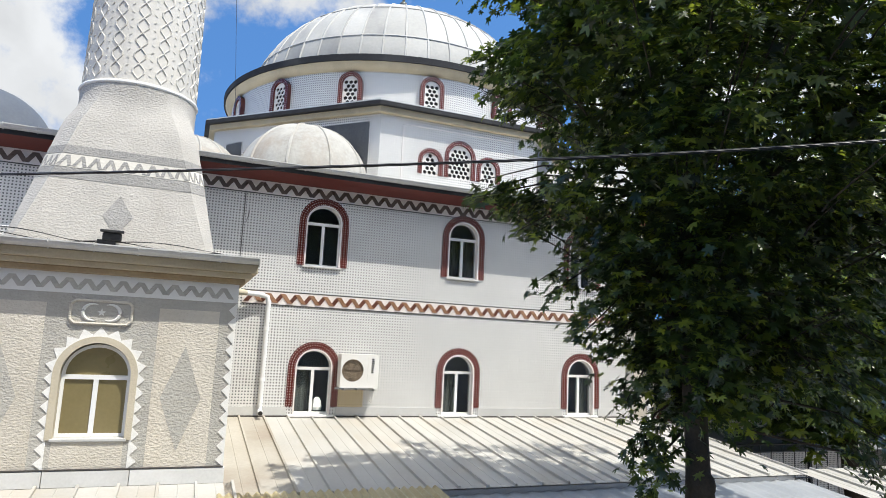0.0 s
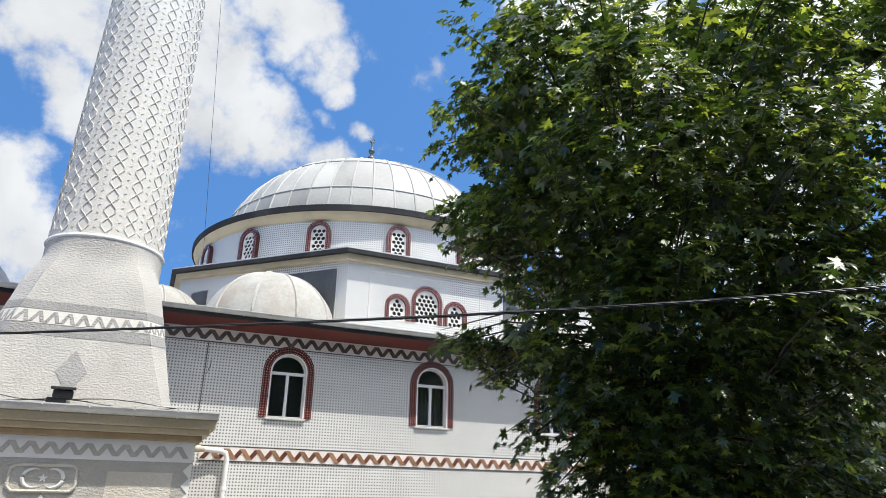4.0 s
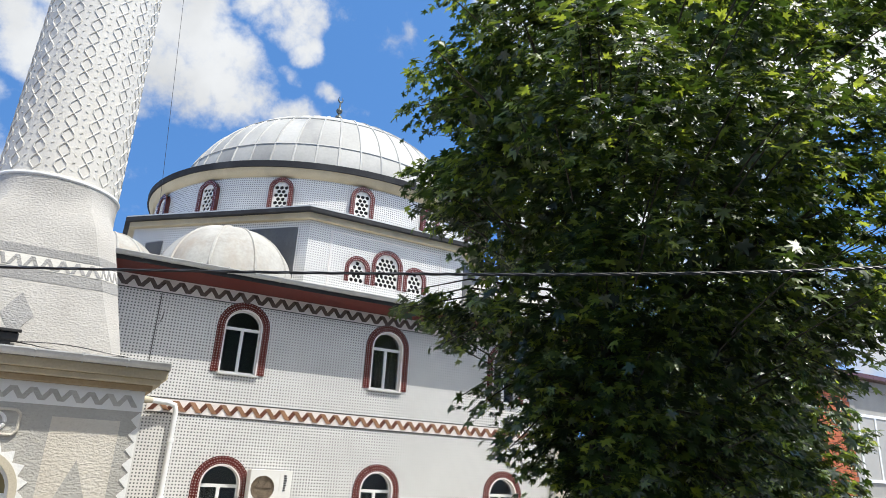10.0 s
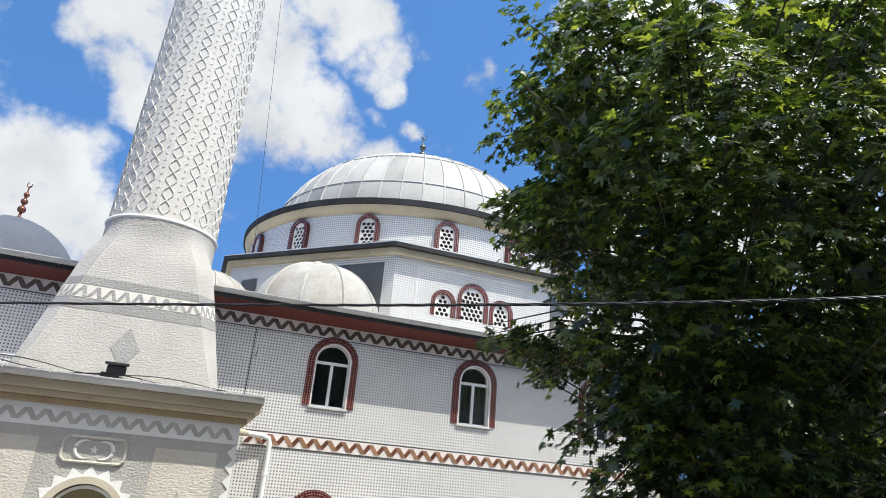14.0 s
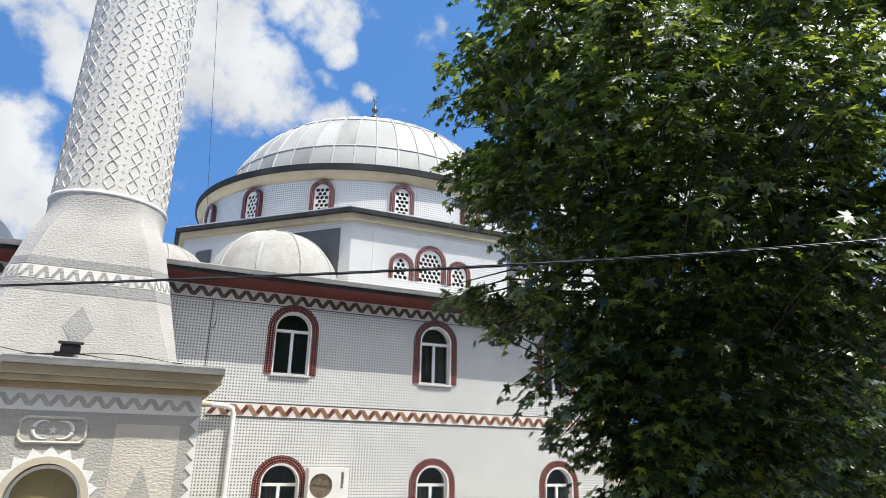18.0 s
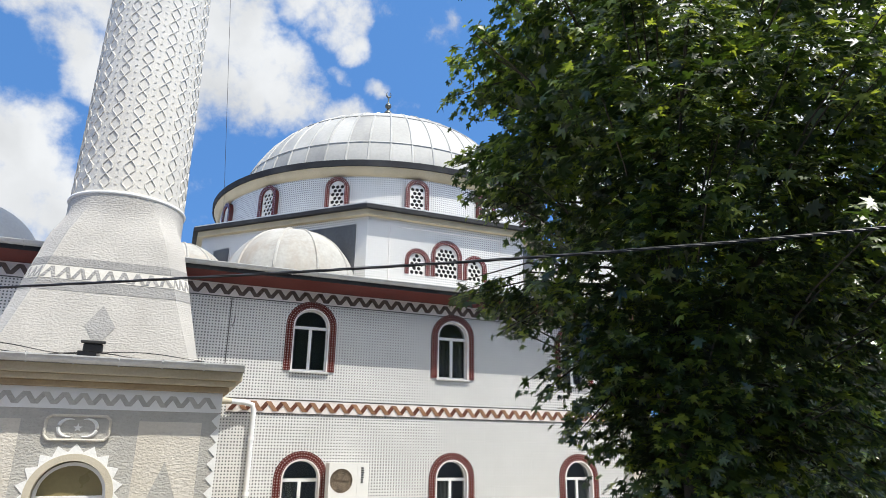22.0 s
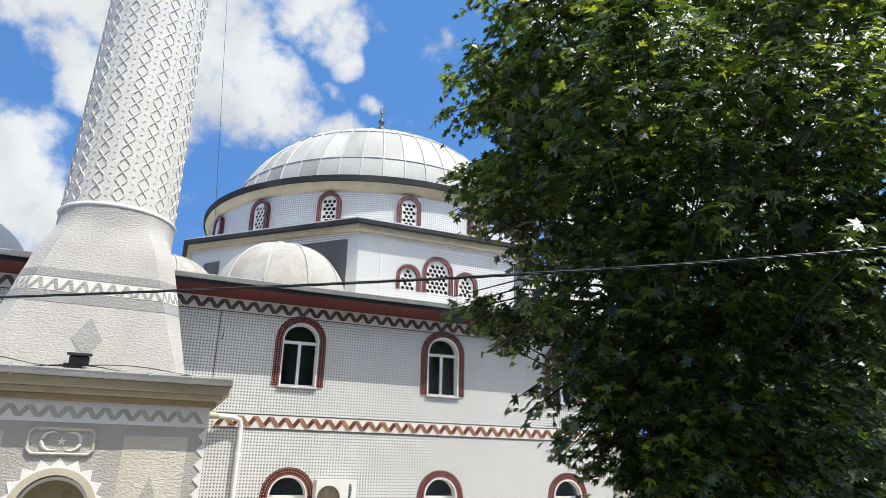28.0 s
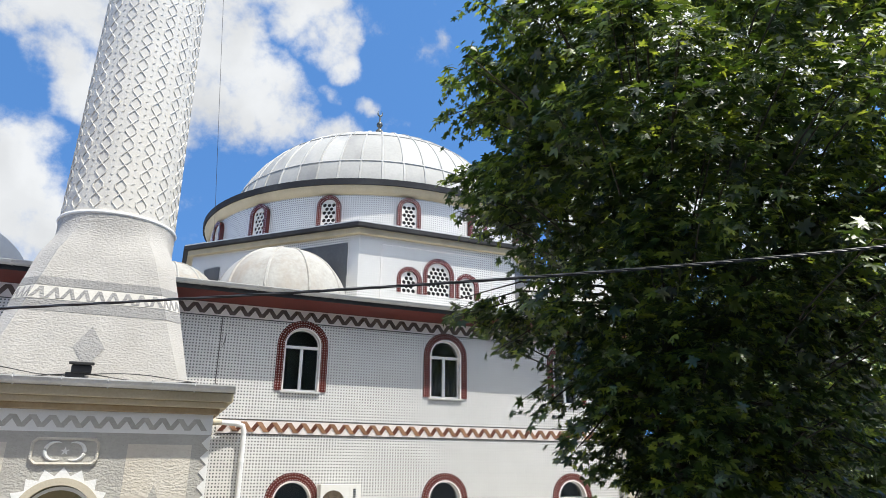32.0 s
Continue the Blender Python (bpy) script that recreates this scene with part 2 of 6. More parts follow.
def dotted(name, field, dot, pitch, size, grout, tile, rough=0.25, wear=0.06):
    """Glazed tiles with a square dot in every cell and fine joints, laid out in metres on the UV map."""
    m, nt, p, N, L = nodes_of(name)
    uv = N("ShaderNodeUVMap")
    sep = N("ShaderNodeSeparateXYZ")
    L(uv.outputs[0], sep.inputs[0])

    def math_node(op, a, b=None):
        n = N("ShaderNodeMath")
        n.operation = op
        for k, v in enumerate((a, b)):
            if v is None:
                continue
            if isinstance(v, (int, float)):
                n.inputs[k].default_value = v
            else:
                L(v, n.inputs[k])
        return n.outputs[0]

    def cell(src, width):
        f = math_node("FRACT", math_node("DIVIDE", src, width))
        return math_node("ABSOLUTE", math_node("SUBTRACT", f, 0.5))

    du, dv = cell(sep.outputs[0], pitch), cell(sep.outputs[1], pitch)
    far = math_node("MAXIMUM", du, dv)
    isdot = math_node("LESS_THAN", far, size / pitch / 2)
    tu, tv = cell(sep.outputs[0], tile), cell(sep.outputs[1], tile)
    joint = math_node("GREATER_THAN", math_node("MAXIMUM", tu, tv), 0.5 - 0.0025 / tile)
    co = N("ShaderNodeTexCoord")
    n1, n2 = N("ShaderNodeTexNoise"), N("ShaderNodeTexNoise")
    n1.inputs["Scale"].default_value, n1.inputs["Detail"].default_value = 0.9, 6
    n2.inputs["Scale"].default_value, n2.inputs["Detail"].default_value = 7.0, 4
    L(co.outputs["Object"], n1.inputs["Vector"])
    L(co.outputs["Object"], n2.inputs["Vector"])
    tone = N("ShaderNodeMapRange")
    tone.inputs["From Min"].default_value, tone.inputs["From Max"].default_value = 0.25, 0.75
    tone.inputs["To Min"].default_value, tone.inputs["To Max"].default_value = 1 - wear * 1.6, 1 + wear * 0.6
    L(math_node("ADD", math_node("MULTIPLY", n1.outputs["Fac"], 0.6), math_node("MULTIPLY", n2.outputs["Fac"], 0.4)), tone.inputs["Value"])
    # a slight tone of its own for each tile
    wn = N("ShaderNodeTexWhiteNoise")
    wn.noise_dimensions = "2D"
    snap = N("ShaderNodeVectorMath")
    snap.operation = "SNAP"
    snap.inputs[1].default_value = (tile, tile, tile)
    L(uv.outputs[0], snap.inputs[0])
    L(snap.outputs[0], wn.inputs["Vector"])
    each = math_node("ADD", math_node("MULTIPLY", wn.outputs["Value"], 0.05), 0.975)

    def mixed(fac, a, b):
        n = N("ShaderNodeMix")
        n.data_type = "RGBA"
        L(fac, n.inputs["Factor"])
        for k, v in (("A", a), ("B", b)):
            if isinstance(v, tuple):
                n.inputs[k].default_value = (*v, 1)
            else:
                L(v, n.inputs[k])
        return n.outputs["Result"]

    col = mixed(joint, mixed(isdot, field, dot), grout)
    hsv = N("ShaderNodeHueSaturation")
    L(col, hsv.inputs["Color"])
    L(math_node("MULTIPLY", tone.outputs[0], each), hsv.inputs["Value"])
    L(hsv.outputs[0], p.inputs["Base Color"])
    p.inputs["Roughness"].default_value = rough
    bp = N("ShaderNodeBump")
    bp.inputs["Strength"].default_value, bp.inputs["Distance"].default_value = 0.5, 0.003
    L(math_node("SUBTRACT", 1.0, math_node("ADD", joint, math_node("MULTIPLY", isdot, 0.5))), bp.inputs["Height"])
    L(bp.outputs[0], p.inputs["Normal"])
    return m


def leaf_material(name, dark, light, back, young):
    """Glossy leaves: most deep green, a few young ones that let more light through."""
    m, nt, p, N, L = nodes_of(name)
    geo = N("ShaderNodeNewGeometry")

    def ramp(lo, hi, a, b):
        r = N("ShaderNodeMapRange")
        r.inputs["From Min"].default_value, r.inputs["From Max"].default_value = lo, hi
        L(geo.outputs["Random Per Island"], r.inputs["Value"])
        mix = N("ShaderNodeMix")
        mix.data_type = "RGBA"
        mix.inputs["A"].default_value, mix.inputs["B"].default_value = (*a, 1), (*b, 1)
        L(r.outputs[0], mix.inputs["Factor"])
        return mix.outputs["Result"]

    L(ramp(0.1, 1.0, dark, light), p.inputs["Base Color"])
    p.inputs["Roughness"].default_value = 0.38
    p.inputs["Specular IOR Level"].default_value = 1.0
    tr = N("ShaderNodeBsdfTranslucent")
    L(ramp(0.62, 0.99, back, young), tr.inputs["Color"])
    ms = N("ShaderNodeMixShader")
    ms.inputs["Fac"].default_value = 0.36
    L(p.outputs[0], ms.inputs[1])
    L(tr.outputs[0], ms.inputs[2])
    L(ms.outputs[0], nt.nodes["Material Output"].inputs["Surface"])
    return m


def glass_material(name, tint, rough=0.03):
    m, nt, p, N, L = nodes_of(name)
    p.inputs["Base Color"].default_value = (*tint, 1)
    p.inputs["Roughness"].default_value = rough
    p.inputs["Transmission Weight"].default_value = 1.0
    p.inputs["IOR"].default_value = 1.45
    return m


M_TILE = dotted("glazed_tile_white_dotted", (0.715, 0.705, 0.68), (0.15, 0.15, 0.15), 0.059, 0.027, (0.68, 0.67, 0.65), 0.236)
M_TILE_STAINED = dotted("glazed_tile_rust_stained", (0.66, 0.55, 0.36), (0.25, 0.19, 0.12), 0.059, 0.027, (0.6, 0.5, 0.33), 0.236, wear=0.2)
M_STRIP = surface("grey_white_flashing", (0.48, 0.48, 0.465), (0.6, 0.595, 0.58), 1.6, 30, 0.6, bump=0.08, stain=0.3, stain_col=(0.4, 0.38, 0.34))
# white frame greyed: the shade under the balcony is in its colour
M_FRAME_SHADED = surface("white_frame_shaded", (0.36, 0.36, 0.35), (0.44, 0.44, 0.43), 2, 30, 0.5, bump=0.03)
M_TRIM = dotted("glazed_tile_red_dotted", (0.095, 0.017, 0.013), (0.5, 0.4, 0.37), 0.0517, 0.0185, (0.11, 0.025, 0.02), 0.155)
M_BROWN = surface("glazed_tile_brown", (0.24, 0.125, 0.07), (0.33, 0.19, 0.115), 6, 80, 0.3, bump=0.05, spread=0.2)
M_DARKRED = surface("glazed_tile_dark_red", (0.1, 0.04, 0.025), (0.15, 0.06, 0.04), 6, 80, 0.3, bump=0.05, spread=0.2)
# brown tile darkened: eave shade painted into top band and corner zigzags
M_BROWN_SHADED = surface("glazed_tile_brown_shaded", (0.085, 0.06, 0.048), (0.13, 0.09, 0.072), 6, 80, 0.3, bump=0.05, spread=0.2)
M_BAND = surface("glazed_tile_pinkish_white", (0.72, 0.66, 0.62), (0.78, 0.73, 0.7), 3, 60, 0.3, bump=0.05)
M_LINE = surface("dark_edge_strip", (0.06, 0.055, 0.05), (0.09, 0.08, 0.075), 4, 60, 0.5, bump=0.05)
M_EAVE_RED = surface("red_painted_eave", (0.105, 0.02, 0.016), (0.155, 0.031, 0.024), 1.5, 30, 0.55, bump=0.1, bump_scale=25)
M_GUTTER = surface("galvanised_gutter", (0.5, 0.5, 0.49), (0.68, 0.68, 0.67), 3.5, 40, 0.45, metal=0.1, bump=0.1, stain=0.4, stain_col=(0.3, 0.28, 0.25))
M_PVC = surface("white_plastic_frame", (0.76, 0.76, 0.75), (0.82, 0.82, 0.81), 2, 30, 0.35, bump=0.02)
M_GLASS = glass_material("window_glass", (0.75, 0.8, 0.8))
M_GLASS_AMBER = surface("amber_film_pane", (0.19, 0.155, 0.07), (0.25, 0.205, 0.1), 1.2, 20, 0.3, bump=0.02)
# near-black colour that paints the shade behind grilles and porch panes
M_SHADE_BLACK = surface("interior_shade_black", (0.012, 0.012, 0.012), (0.025, 0.023, 0.021), 1.5, 20, 0.9, bump=0)
M_ROOM = surface("grey_interior", (0.15, 0.18, 0.18), (0.2, 0.23, 0.23), 1.5, 20, 0.9, bump=0)
M_CURTAIN = surface("ochre_curtain", (0.3, 0.27, 0.17), (0.36, 0.325, 0.215), 2, 30, 0.9, bump=0.1)
M_BLIND = surface("grey_cloth", (0.07, 0.075, 0.068), (0.11, 0.115, 0.105), 2, 30, 0.9, bump=0.05)
M_PLASTER_CREAM = surface("rough_plaster_cream", (0.52, 0.48, 0.41), (0.65, 0.605, 0.525), 1.4, 25, 0.9, bump=0.8, bump_scale=42, stain=0.3, stain_col=(0.5, 0.42, 0.3), flat=1.8)
M_PLASTER_GREY = surface("rough_plaster_grey", (0.4, 0.38, 0.34), (0.52, 0.5, 0.45), 1.6, 25, 0.9, bump=0.8, bump_scale=42, flat=1.6)
M_PLASTER_WHITE = surface("white_render", (0.72, 0.71, 0.68), (0.79, 0.78, 0.75), 1.5, 40, 0.85, bump=0.25, bump_scale=30)
M_STONE = surface("minaret_render", (0.42, 0.4, 0.37), (0.56, 0.535, 0.495), 1.8, 60, 0.9, bump=0.75, bump_scale=48, stain=0.5, stain_col=(0.38, 0.345, 0.305), flat=2.0)
M_STONE_GREY = surface("minaret_grey_render", (0.25, 0.245, 0.235), (0.36, 0.35, 0.335), 2.0, 30, 0.9, bump=0.9, bump_scale=48, flat=1.6)
M_SHAFT = surface("minaret_shaft_render", (0.55, 0.525, 0.475), (0.66, 0.635, 0.58), 1.2, 30, 0.85, bump=0.3, bump_scale=26, stain=0.12)
M_CORNICE = surface("cornice_plaster_beige", (0.44, 0.37, 0.25), (0.59, 0.51, 0.36), 1.6, 30, 0.85, bump=0.3, stain=0.5, stain_col=(0.3, 0.25, 0.18))
M_MOULDING = surface("cream_arch_plaster", (0.5, 0.44, 0.33), (0.6, 0.54, 0.42), 1.6, 30, 0.85, bump=0.2)
M_CORNICE_BROWN = surface("cornice_stained_brown", (0.34, 0.24, 0.13), (0.48, 0.38, 0.24), 2.2, 30, 0.85, bump=0.3, stain=0.5, stain_col=(0.24, 0.15, 0.07))
M_LEAD = surface("lead_dome_sheet", (0.34, 0.335, 0.31), (0.46, 0.45, 0.42), 0.8, 14, 0.65, metal=0.0, bump=0.14, bump_scale=12, stain=0.9, stain_col=(0.23, 0.232, 0.238), spread=0.2)
M_FLASHING = surface("grey_lead_flashing", (0.06, 0.063, 0.07), (0.11, 0.115, 0.122), 1.5, 25, 0.6, bump=0.15, stain=0.3, stain_col=(0.2, 0.2, 0.19))
M_LEAD_GREY = surface("grey_painted_dome", (0.24, 0.245, 0.25), (0.33, 0.335, 0.335), 1.0, 16, 0.6, bump=0.1, bump_scale=14, stain=0.3, stain_col=(0.42, 0.42, 0.41))
M_LEAD_LIGHT = surface("whitewashed_dome", (0.31, 0.295, 0.265), (0.5, 0.49, 0.455), 1.5, 14, 0.75, bump=0.3, bump_scale=10, stain=0.8, stain_col=(0.36, 0.29, 0.22))
M_FASCIA = surface("dark_lead_fascia", (0.024, 0.025, 0.028), (0.052, 0.052, 0.055), 1.5, 25, 0.8, spec=0.2, bump=0.1, stain=0.2, stain_col=(0.2, 0.2, 0.2))
M_ROOF = surface("white_metal_roof_sheet", (0.4, 0.385, 0.35), (0.5, 0.485, 0.45), 0.7, 25, 0.5, metal=0.0, bump=0.06, stain=0.35, stain_col=(0.42, 0.33, 0.22), spread=0.04)
M_ROOF_RUST = surface("rust_streaked_roof_sheet", (0.37, 0.33, 0.27), (0.48, 0.45, 0.39), 0.9, 20, 0.55, bump=0.08, stain=0.6, stain_col=(0.27, 0.2, 0.14), spread=0.1)
# white sheet tinted grey-blue, with the tree's shade put into the colour
M_ROOF_SHADED = surface("white_roof_sheet_shaded", (0.27, 0.29, 0.31), (0.36, 0.375, 0.395), 1.2, 20, 0.5, bump=0.06)
M_SHEET_GREY = surface("dull_grey_sheet", (0.14, 0.145, 0.15), (0.2, 0.205, 0.21), 1.2, 20, 0.6, bump=0.06)
M_ROOF_YELLOW = surface("yellowed_fibreglass_sheet", (0.36, 0.29, 0.15), (0.48, 0.42, 0.26), 2.2, 20, 0.5, bump=0.1, stain=0.4, stain_col=(0.25, 0.16, 0.06))
M_SHINGLE = surface("red_bitumen_shingle", (0.075, 0.026, 0.022), (0.14, 0.05, 0.042), 0.8, 120, 0.9, bump=0.35, bump_scale=160, spread=0.09)
M_SHINGLE_DARK = surface("shingle_dark_band", (0.016, 0.008, 0.008), (0.026, 0.013, 0.012), 3, 120, 0.9, bump=0.3, bump_scale=160)
M_STEEL = surface("stainless_rail", (0.5, 0.5, 0.5), (0.62, 0.62, 0.62), 3, 30, 0.3, metal=0.8, bump=0.02)
M_COPPER = surface("copper_finial", (0.13, 0.05, 0.035), (0.2, 0.08, 0.055), 6, 40, 0.35, metal=0.6, bump=0.05)
M_FINIAL = surface("dark_brass_finial", (0.1, 0.11, 0.1), (0.16, 0.16, 0.14), 6, 40, 0.35, metal=0.6, bump=0.05)
M_BLACK = surface("black_plastic", (0.015, 0.015, 0.016), (0.03, 0.03, 0.03), 6, 60, 0.5, bump=0.05)
M_AC = surface("ivory_enamel", (0.72, 0.7, 0.66), (0.78, 0.77, 0.73), 3, 40, 0.4, bump=0.02)
M_AC_DARK = surface("fan_opening_brown", (0.1, 0.075, 0.05), (0.26, 0.2, 0.14), 11, 40, 0.7, bump=0.1)
M_BARK = surface("plane_bark", (0.035, 0.028, 0.02), (0.09, 0.07, 0.048), 5, 40, 0.9, bump=0.6, bump_scale=14)
M_LEAF = leaf_material("plane_leaf", (0.009, 0.022, 0.009), (0.095, 0.152, 0.034), (0.07, 0.125, 0.012), (0.7, 0.82, 0.08))
M_LEAF_FAR = leaf_material("far_leaf", (0.03, 0.07, 0.012), (0.12, 0.24, 0.05), (0.13, 0.24, 0.04), (0.2, 0.34, 0.05))
M_BRICK = surface("hollow_clay_brick", (0.42, 0.1, 0.045), (0.55, 0.17, 0.08), 4, 60, 0.85, bump=0.3, bump_scale=50, spread=0.2)
M_CONCRETE = surface("bare_concrete", (0.32, 0.31, 0.29), (0.44, 0.43, 0.4), 1.5, 40, 0.9, bump=0.2)
M_GROUND = surface("yard_paving", (0.2, 0.19, 0.17), (0.32, 0.3, 0.27), 0.4, 12, 0.9, bump=0.2, stain=0.3)
M_SOFFIT = surface("brown_wood_soffit", (0.13, 0.085, 0.055), (0.18, 0.12, 0.08), 2, 40, 0.7, bump=0.1)
M_CABLE = surface("black_cable", (0.012, 0.012, 0.012), (0.03, 0.03, 0.03), 10, 60, 0.4, bump=0.05)
M_LETTER = surface("dark_lettering", (0.03, 0.03, 0.035), (0.05, 0.05, 0.055), 6, 60, 0.5, bump=0)
M_HONEY = surface("white_grille", (0.74, 0.72, 0.69), (0.8, 0.78, 0.75), 3, 40, 0.6, bump=0.1)

# mesh helpers
def world_of(ob):
    if ob.parent is None:
        return ob.matrix_basis.copy()
    return world_of(ob.parent) @ ob.matrix_parent_inverse @ ob.matrix_basis


def thing(name, at=(0, 0, 0), label="", category="", group="", kind=""):
    e = new(name)
    e.empty_display_size = 0.2
    e.matrix_basis = Matrix.Translation(at)
    return tagged(e, label, category, group, kind)


def to_mesh(bm, name, smooth=None, uv=None):
    bmesh.ops.recalc_face_normals(bm, faces=bm.faces)
    if smooth is not None:
        for f in bm.faces:
            f.smooth = True
    if uv is not None:
        lay = bm.loops.layers.uv.new("UVMap")
        for f in bm.faces:
            n = f.normal
            for lp in f.loops:
                lp[lay].uv = uv(lp.vert.co, n)
    me = bpy.data.meshes.new(name)
    bm.to_mesh(me)
    bm.free()
    if smooth is not None and smooth < 3.1:
        me.set_sharp_from_angle(angle=smooth)
    return me


def part(name, bm, material, parent=None, label="", at=None, smooth=None, uv=None):
    me = bm if isinstance(bm, bpy.types.Mesh) else to_mesh(bm, name, smooth, uv)
    if material is not None and not me.materials:
        me.materials.append(material)
    ob = new(name, me)
    m = at if at is not None else Matrix()
    if parent is not None:
        ob.parent = parent
        ob.matrix_parent_inverse = world_of(parent).inverted()  # the basis below is then the pose in the world
    ob.matrix_basis = m
    if label:
        tagged(ob, label)
    return ob


def plane_uv(co, n):
    """Metres along a level tangent and up."""
    if abs(n.z) > 0.9:
        return co.x, co.y
    t = Vector((-n.y, n.x, 0)).normalized()
    return co.dot(t), co.z


def arch_uv(cx, zs, r):
    """Metres along a round-headed surround and out from its opening."""
    def fn(co, n):
        x, z = co.x - cx, co.z - zs
        if z < 0:
            return (z if x < 0 else math.pi * (r + 0.08) - z), abs(x) - r
        return (math.pi - math.atan2(z, x)) * (r + 0.08), math.hypot(x, z) - r
    return fn


def round_uv(cx, cy, r):
    def fn(co, n):
        return math.atan2(co.x - cx, cy - co.y) * r, co.z
    return fn


def box(bm, x0, x1, y0, y1, z0, z1, bevel=0.0):
    vs = [bm.verts.new((x, y, z)) for z in (z0, z1) for x, y in ((x0, y0), (x1, y0), (x1, y1), (x0, y1))]
    fs = [bm.faces.new([vs[i] for i in ids]) for ids in ((3, 2, 1, 0), (4, 5, 6, 7), (0, 1, 5, 4), (1, 2, 6, 5), (2, 3, 7, 6), (3, 0, 4, 7))]
    if bevel > 0:
        edges = {e for f in fs for e in f.edges}
        bmesh.ops.bevel(bm, geom=list(edges), offset=bevel, segments=1, affect="EDGES", profile=0.5)
    return bm


def boxed(*args, **kw):
    return box(bmesh.new(), *args, **kw)


def lathe(bm, profile, cx, cy, seg=64, a0=0.0, a1=2 * math.pi):
    """Turns (radius, z) pairs round a vertical axis."""
    closed = abs(a1 - a0 - 2 * math.pi) < 1e-6
    n = seg if closed else seg + 1
    rings = []
    for r, z in profile:
        if r < 1e-5:
            rings.append([bm.verts.new((cx, cy, z))])
        else:
            rings.append([bm.verts.new((cx + r * math.sin(a0 + (a1 - a0) * i / seg), cy - r * math.cos(a0 + (a1 - a0) * i / seg), z)) for i in range(n)])
    for p, q in zip(rings, rings[1:]):
        for i in range(seg):
            j = (i + 1) % n
            a = [p[i % len(p)], p[j % len(p)], q[j % len(q)], q[i % len(q)]]
            a = [v for k, v in enumerate(a) if v not in a[:k]]
            if len(a) > 2:
                bm.faces.new(a)
    return bm


def turned(profile, cx, cy, seg=64, **kw):
    return lathe(bmesh.new(), profile, cx, cy, seg, **kw)


def tube(bm, pts, r, seg=8, cap=True):
    """A round bar along points; r may be one radius or a list."""
    pts = [Vector(p) for p in pts]
    rs = r if isinstance(r, (list, tuple)) else [r] * len(pts)
    rings = []
    up = Vector((0.0, 0.0, 1.0))
    for i, p in enumerate(pts):
        d = (pts[min(i + 1, len(pts) - 1)] - pts[max(i - 1, 0)]).normalized()
        side = d.cross(up)
        if side.length < 0.1:
            side = d.cross(Vector((1, 0, 0)))
        side.normalize()
        other = side.cross(d).normalized()
        rings.append([bm.verts.new(p + (side * math.cos(2 * math.pi * k / seg) + other * math.sin(2 * math.pi * k / seg)) * rs[i]) for k in range(seg)])
    for a, b in zip(rings, rings[1:]):
        for k in range(seg):
            bm.faces.new((a[k], a[(k + 1) % seg], b[(k + 1) % seg], b[k]))
    if cap:
        bm.faces.new(rings[0][::-1])
        bm.faces.new(rings[-1])
    return bm


def arch_points(cx, zb, w, h, seg=20):
    """Outline of a round-headed opening: bottom left, up, over and down to bottom right."""
    r = w / 2
    zs = zb + h - r
    pts = [(cx - r, zb)]
    pts += [(cx - r * math.cos(math.pi * i / seg), zs + r * math.sin(math.pi * i / seg)) for i in range(seg + 1)]
    pts.append((cx + r, zb))
    return pts


def pierced(outer, holes, y0, y1):
    """A slab in the plane of x and z from y0 to y1, with holes right through it."""
    bm = bmesh.new()
    loops = []
    for loop in [outer] + holes:
        vs = [bm.verts.new((x, y0, z)) for x, z in loop]
        for a, b in zip(vs, vs[1:] + vs[:1]):
            bm.edges.new((a, b))
        loops.append(vs)
    bmesh.ops.triangle_fill(bm, use_beauty=True, edges=bm.edges[:], normal=(0, -1, 0))
    geo = bmesh.ops.extrude_face_region(bm, geom=bm.faces[:])
    for v in [g for g in geo["geom"] if isinstance(g, bmesh.types.BMVert)]:
        v.co.y = y1
    return bm


def band_arch(bm, cx, zb, w, h, t, y0, y1, seg=20, feet=0.0):
    """A round-headed surround of width t outside an opening w by h."""
    inner = arch_points(cx, zb - feet, w, h + feet, seg)
    outer = arch_points(cx, zb - feet, w + 2 * t, h + t + feet, seg)
    for (a, b) in zip(range(len(inner) - 1), range(1, len(inner))):
        q = [inner[a], outer[a], outer[b], inner[b]]
        f = [bm.verts.new((x, y0, z)) for x, z in q]
        k = [bm.verts.new((x, y1, z)) for x, z in q]
        bm.faces.new(f)
        bm.faces.new(k[::-1])
        for i in range(4):
            j = (i + 1) % 4
            bm.faces.new((f[i], k[i], k[j], f[j]))
    bmesh.ops.remove_doubles(bm, verts=bm.verts, dist=1e-5)
    bad = [f for f in bm.faces if len({v.index for v in f.verts}) < 3]
    if bad:
        bmesh.ops.delete(bm, geom=bad, context="FACES")
    return bm


def rect(x0, x1, z0, z1):
    return [(x0, z0), (x1, z0), (x1, z1), (x0, z1)]


def prism(bm, poly, y0, y1):
    """A flat polygon in x and z, thickened from y0 to y1."""
    f = [bm.verts.new((x, y0, z)) for x, z in poly]
    k = [bm.verts.new((x, y1, z)) for x, z in poly]
    bm.faces.new(f)
    bm.faces.new(k[::-1])
    for i in range(len(poly)):
        j = (i + 1) % len(poly)
        bm.faces.new((f[i], k[i], k[j], f[j]))
    return bm

# ground
ground = tagged(part("ground", boxed(-400, 400, -400, 600, -0.4, 0.0), M_GROUND), "pale dusty paved yard round the mosque", "ground", kind="structure")

# ---- the mosque ----
WALL, XL, XR = 13.5, -5.87, 10.6
mosque = thing("mosque", (2.4, 18, 0), "white tiled mosque with red trimmed arched windows and grey domes", "mosque")

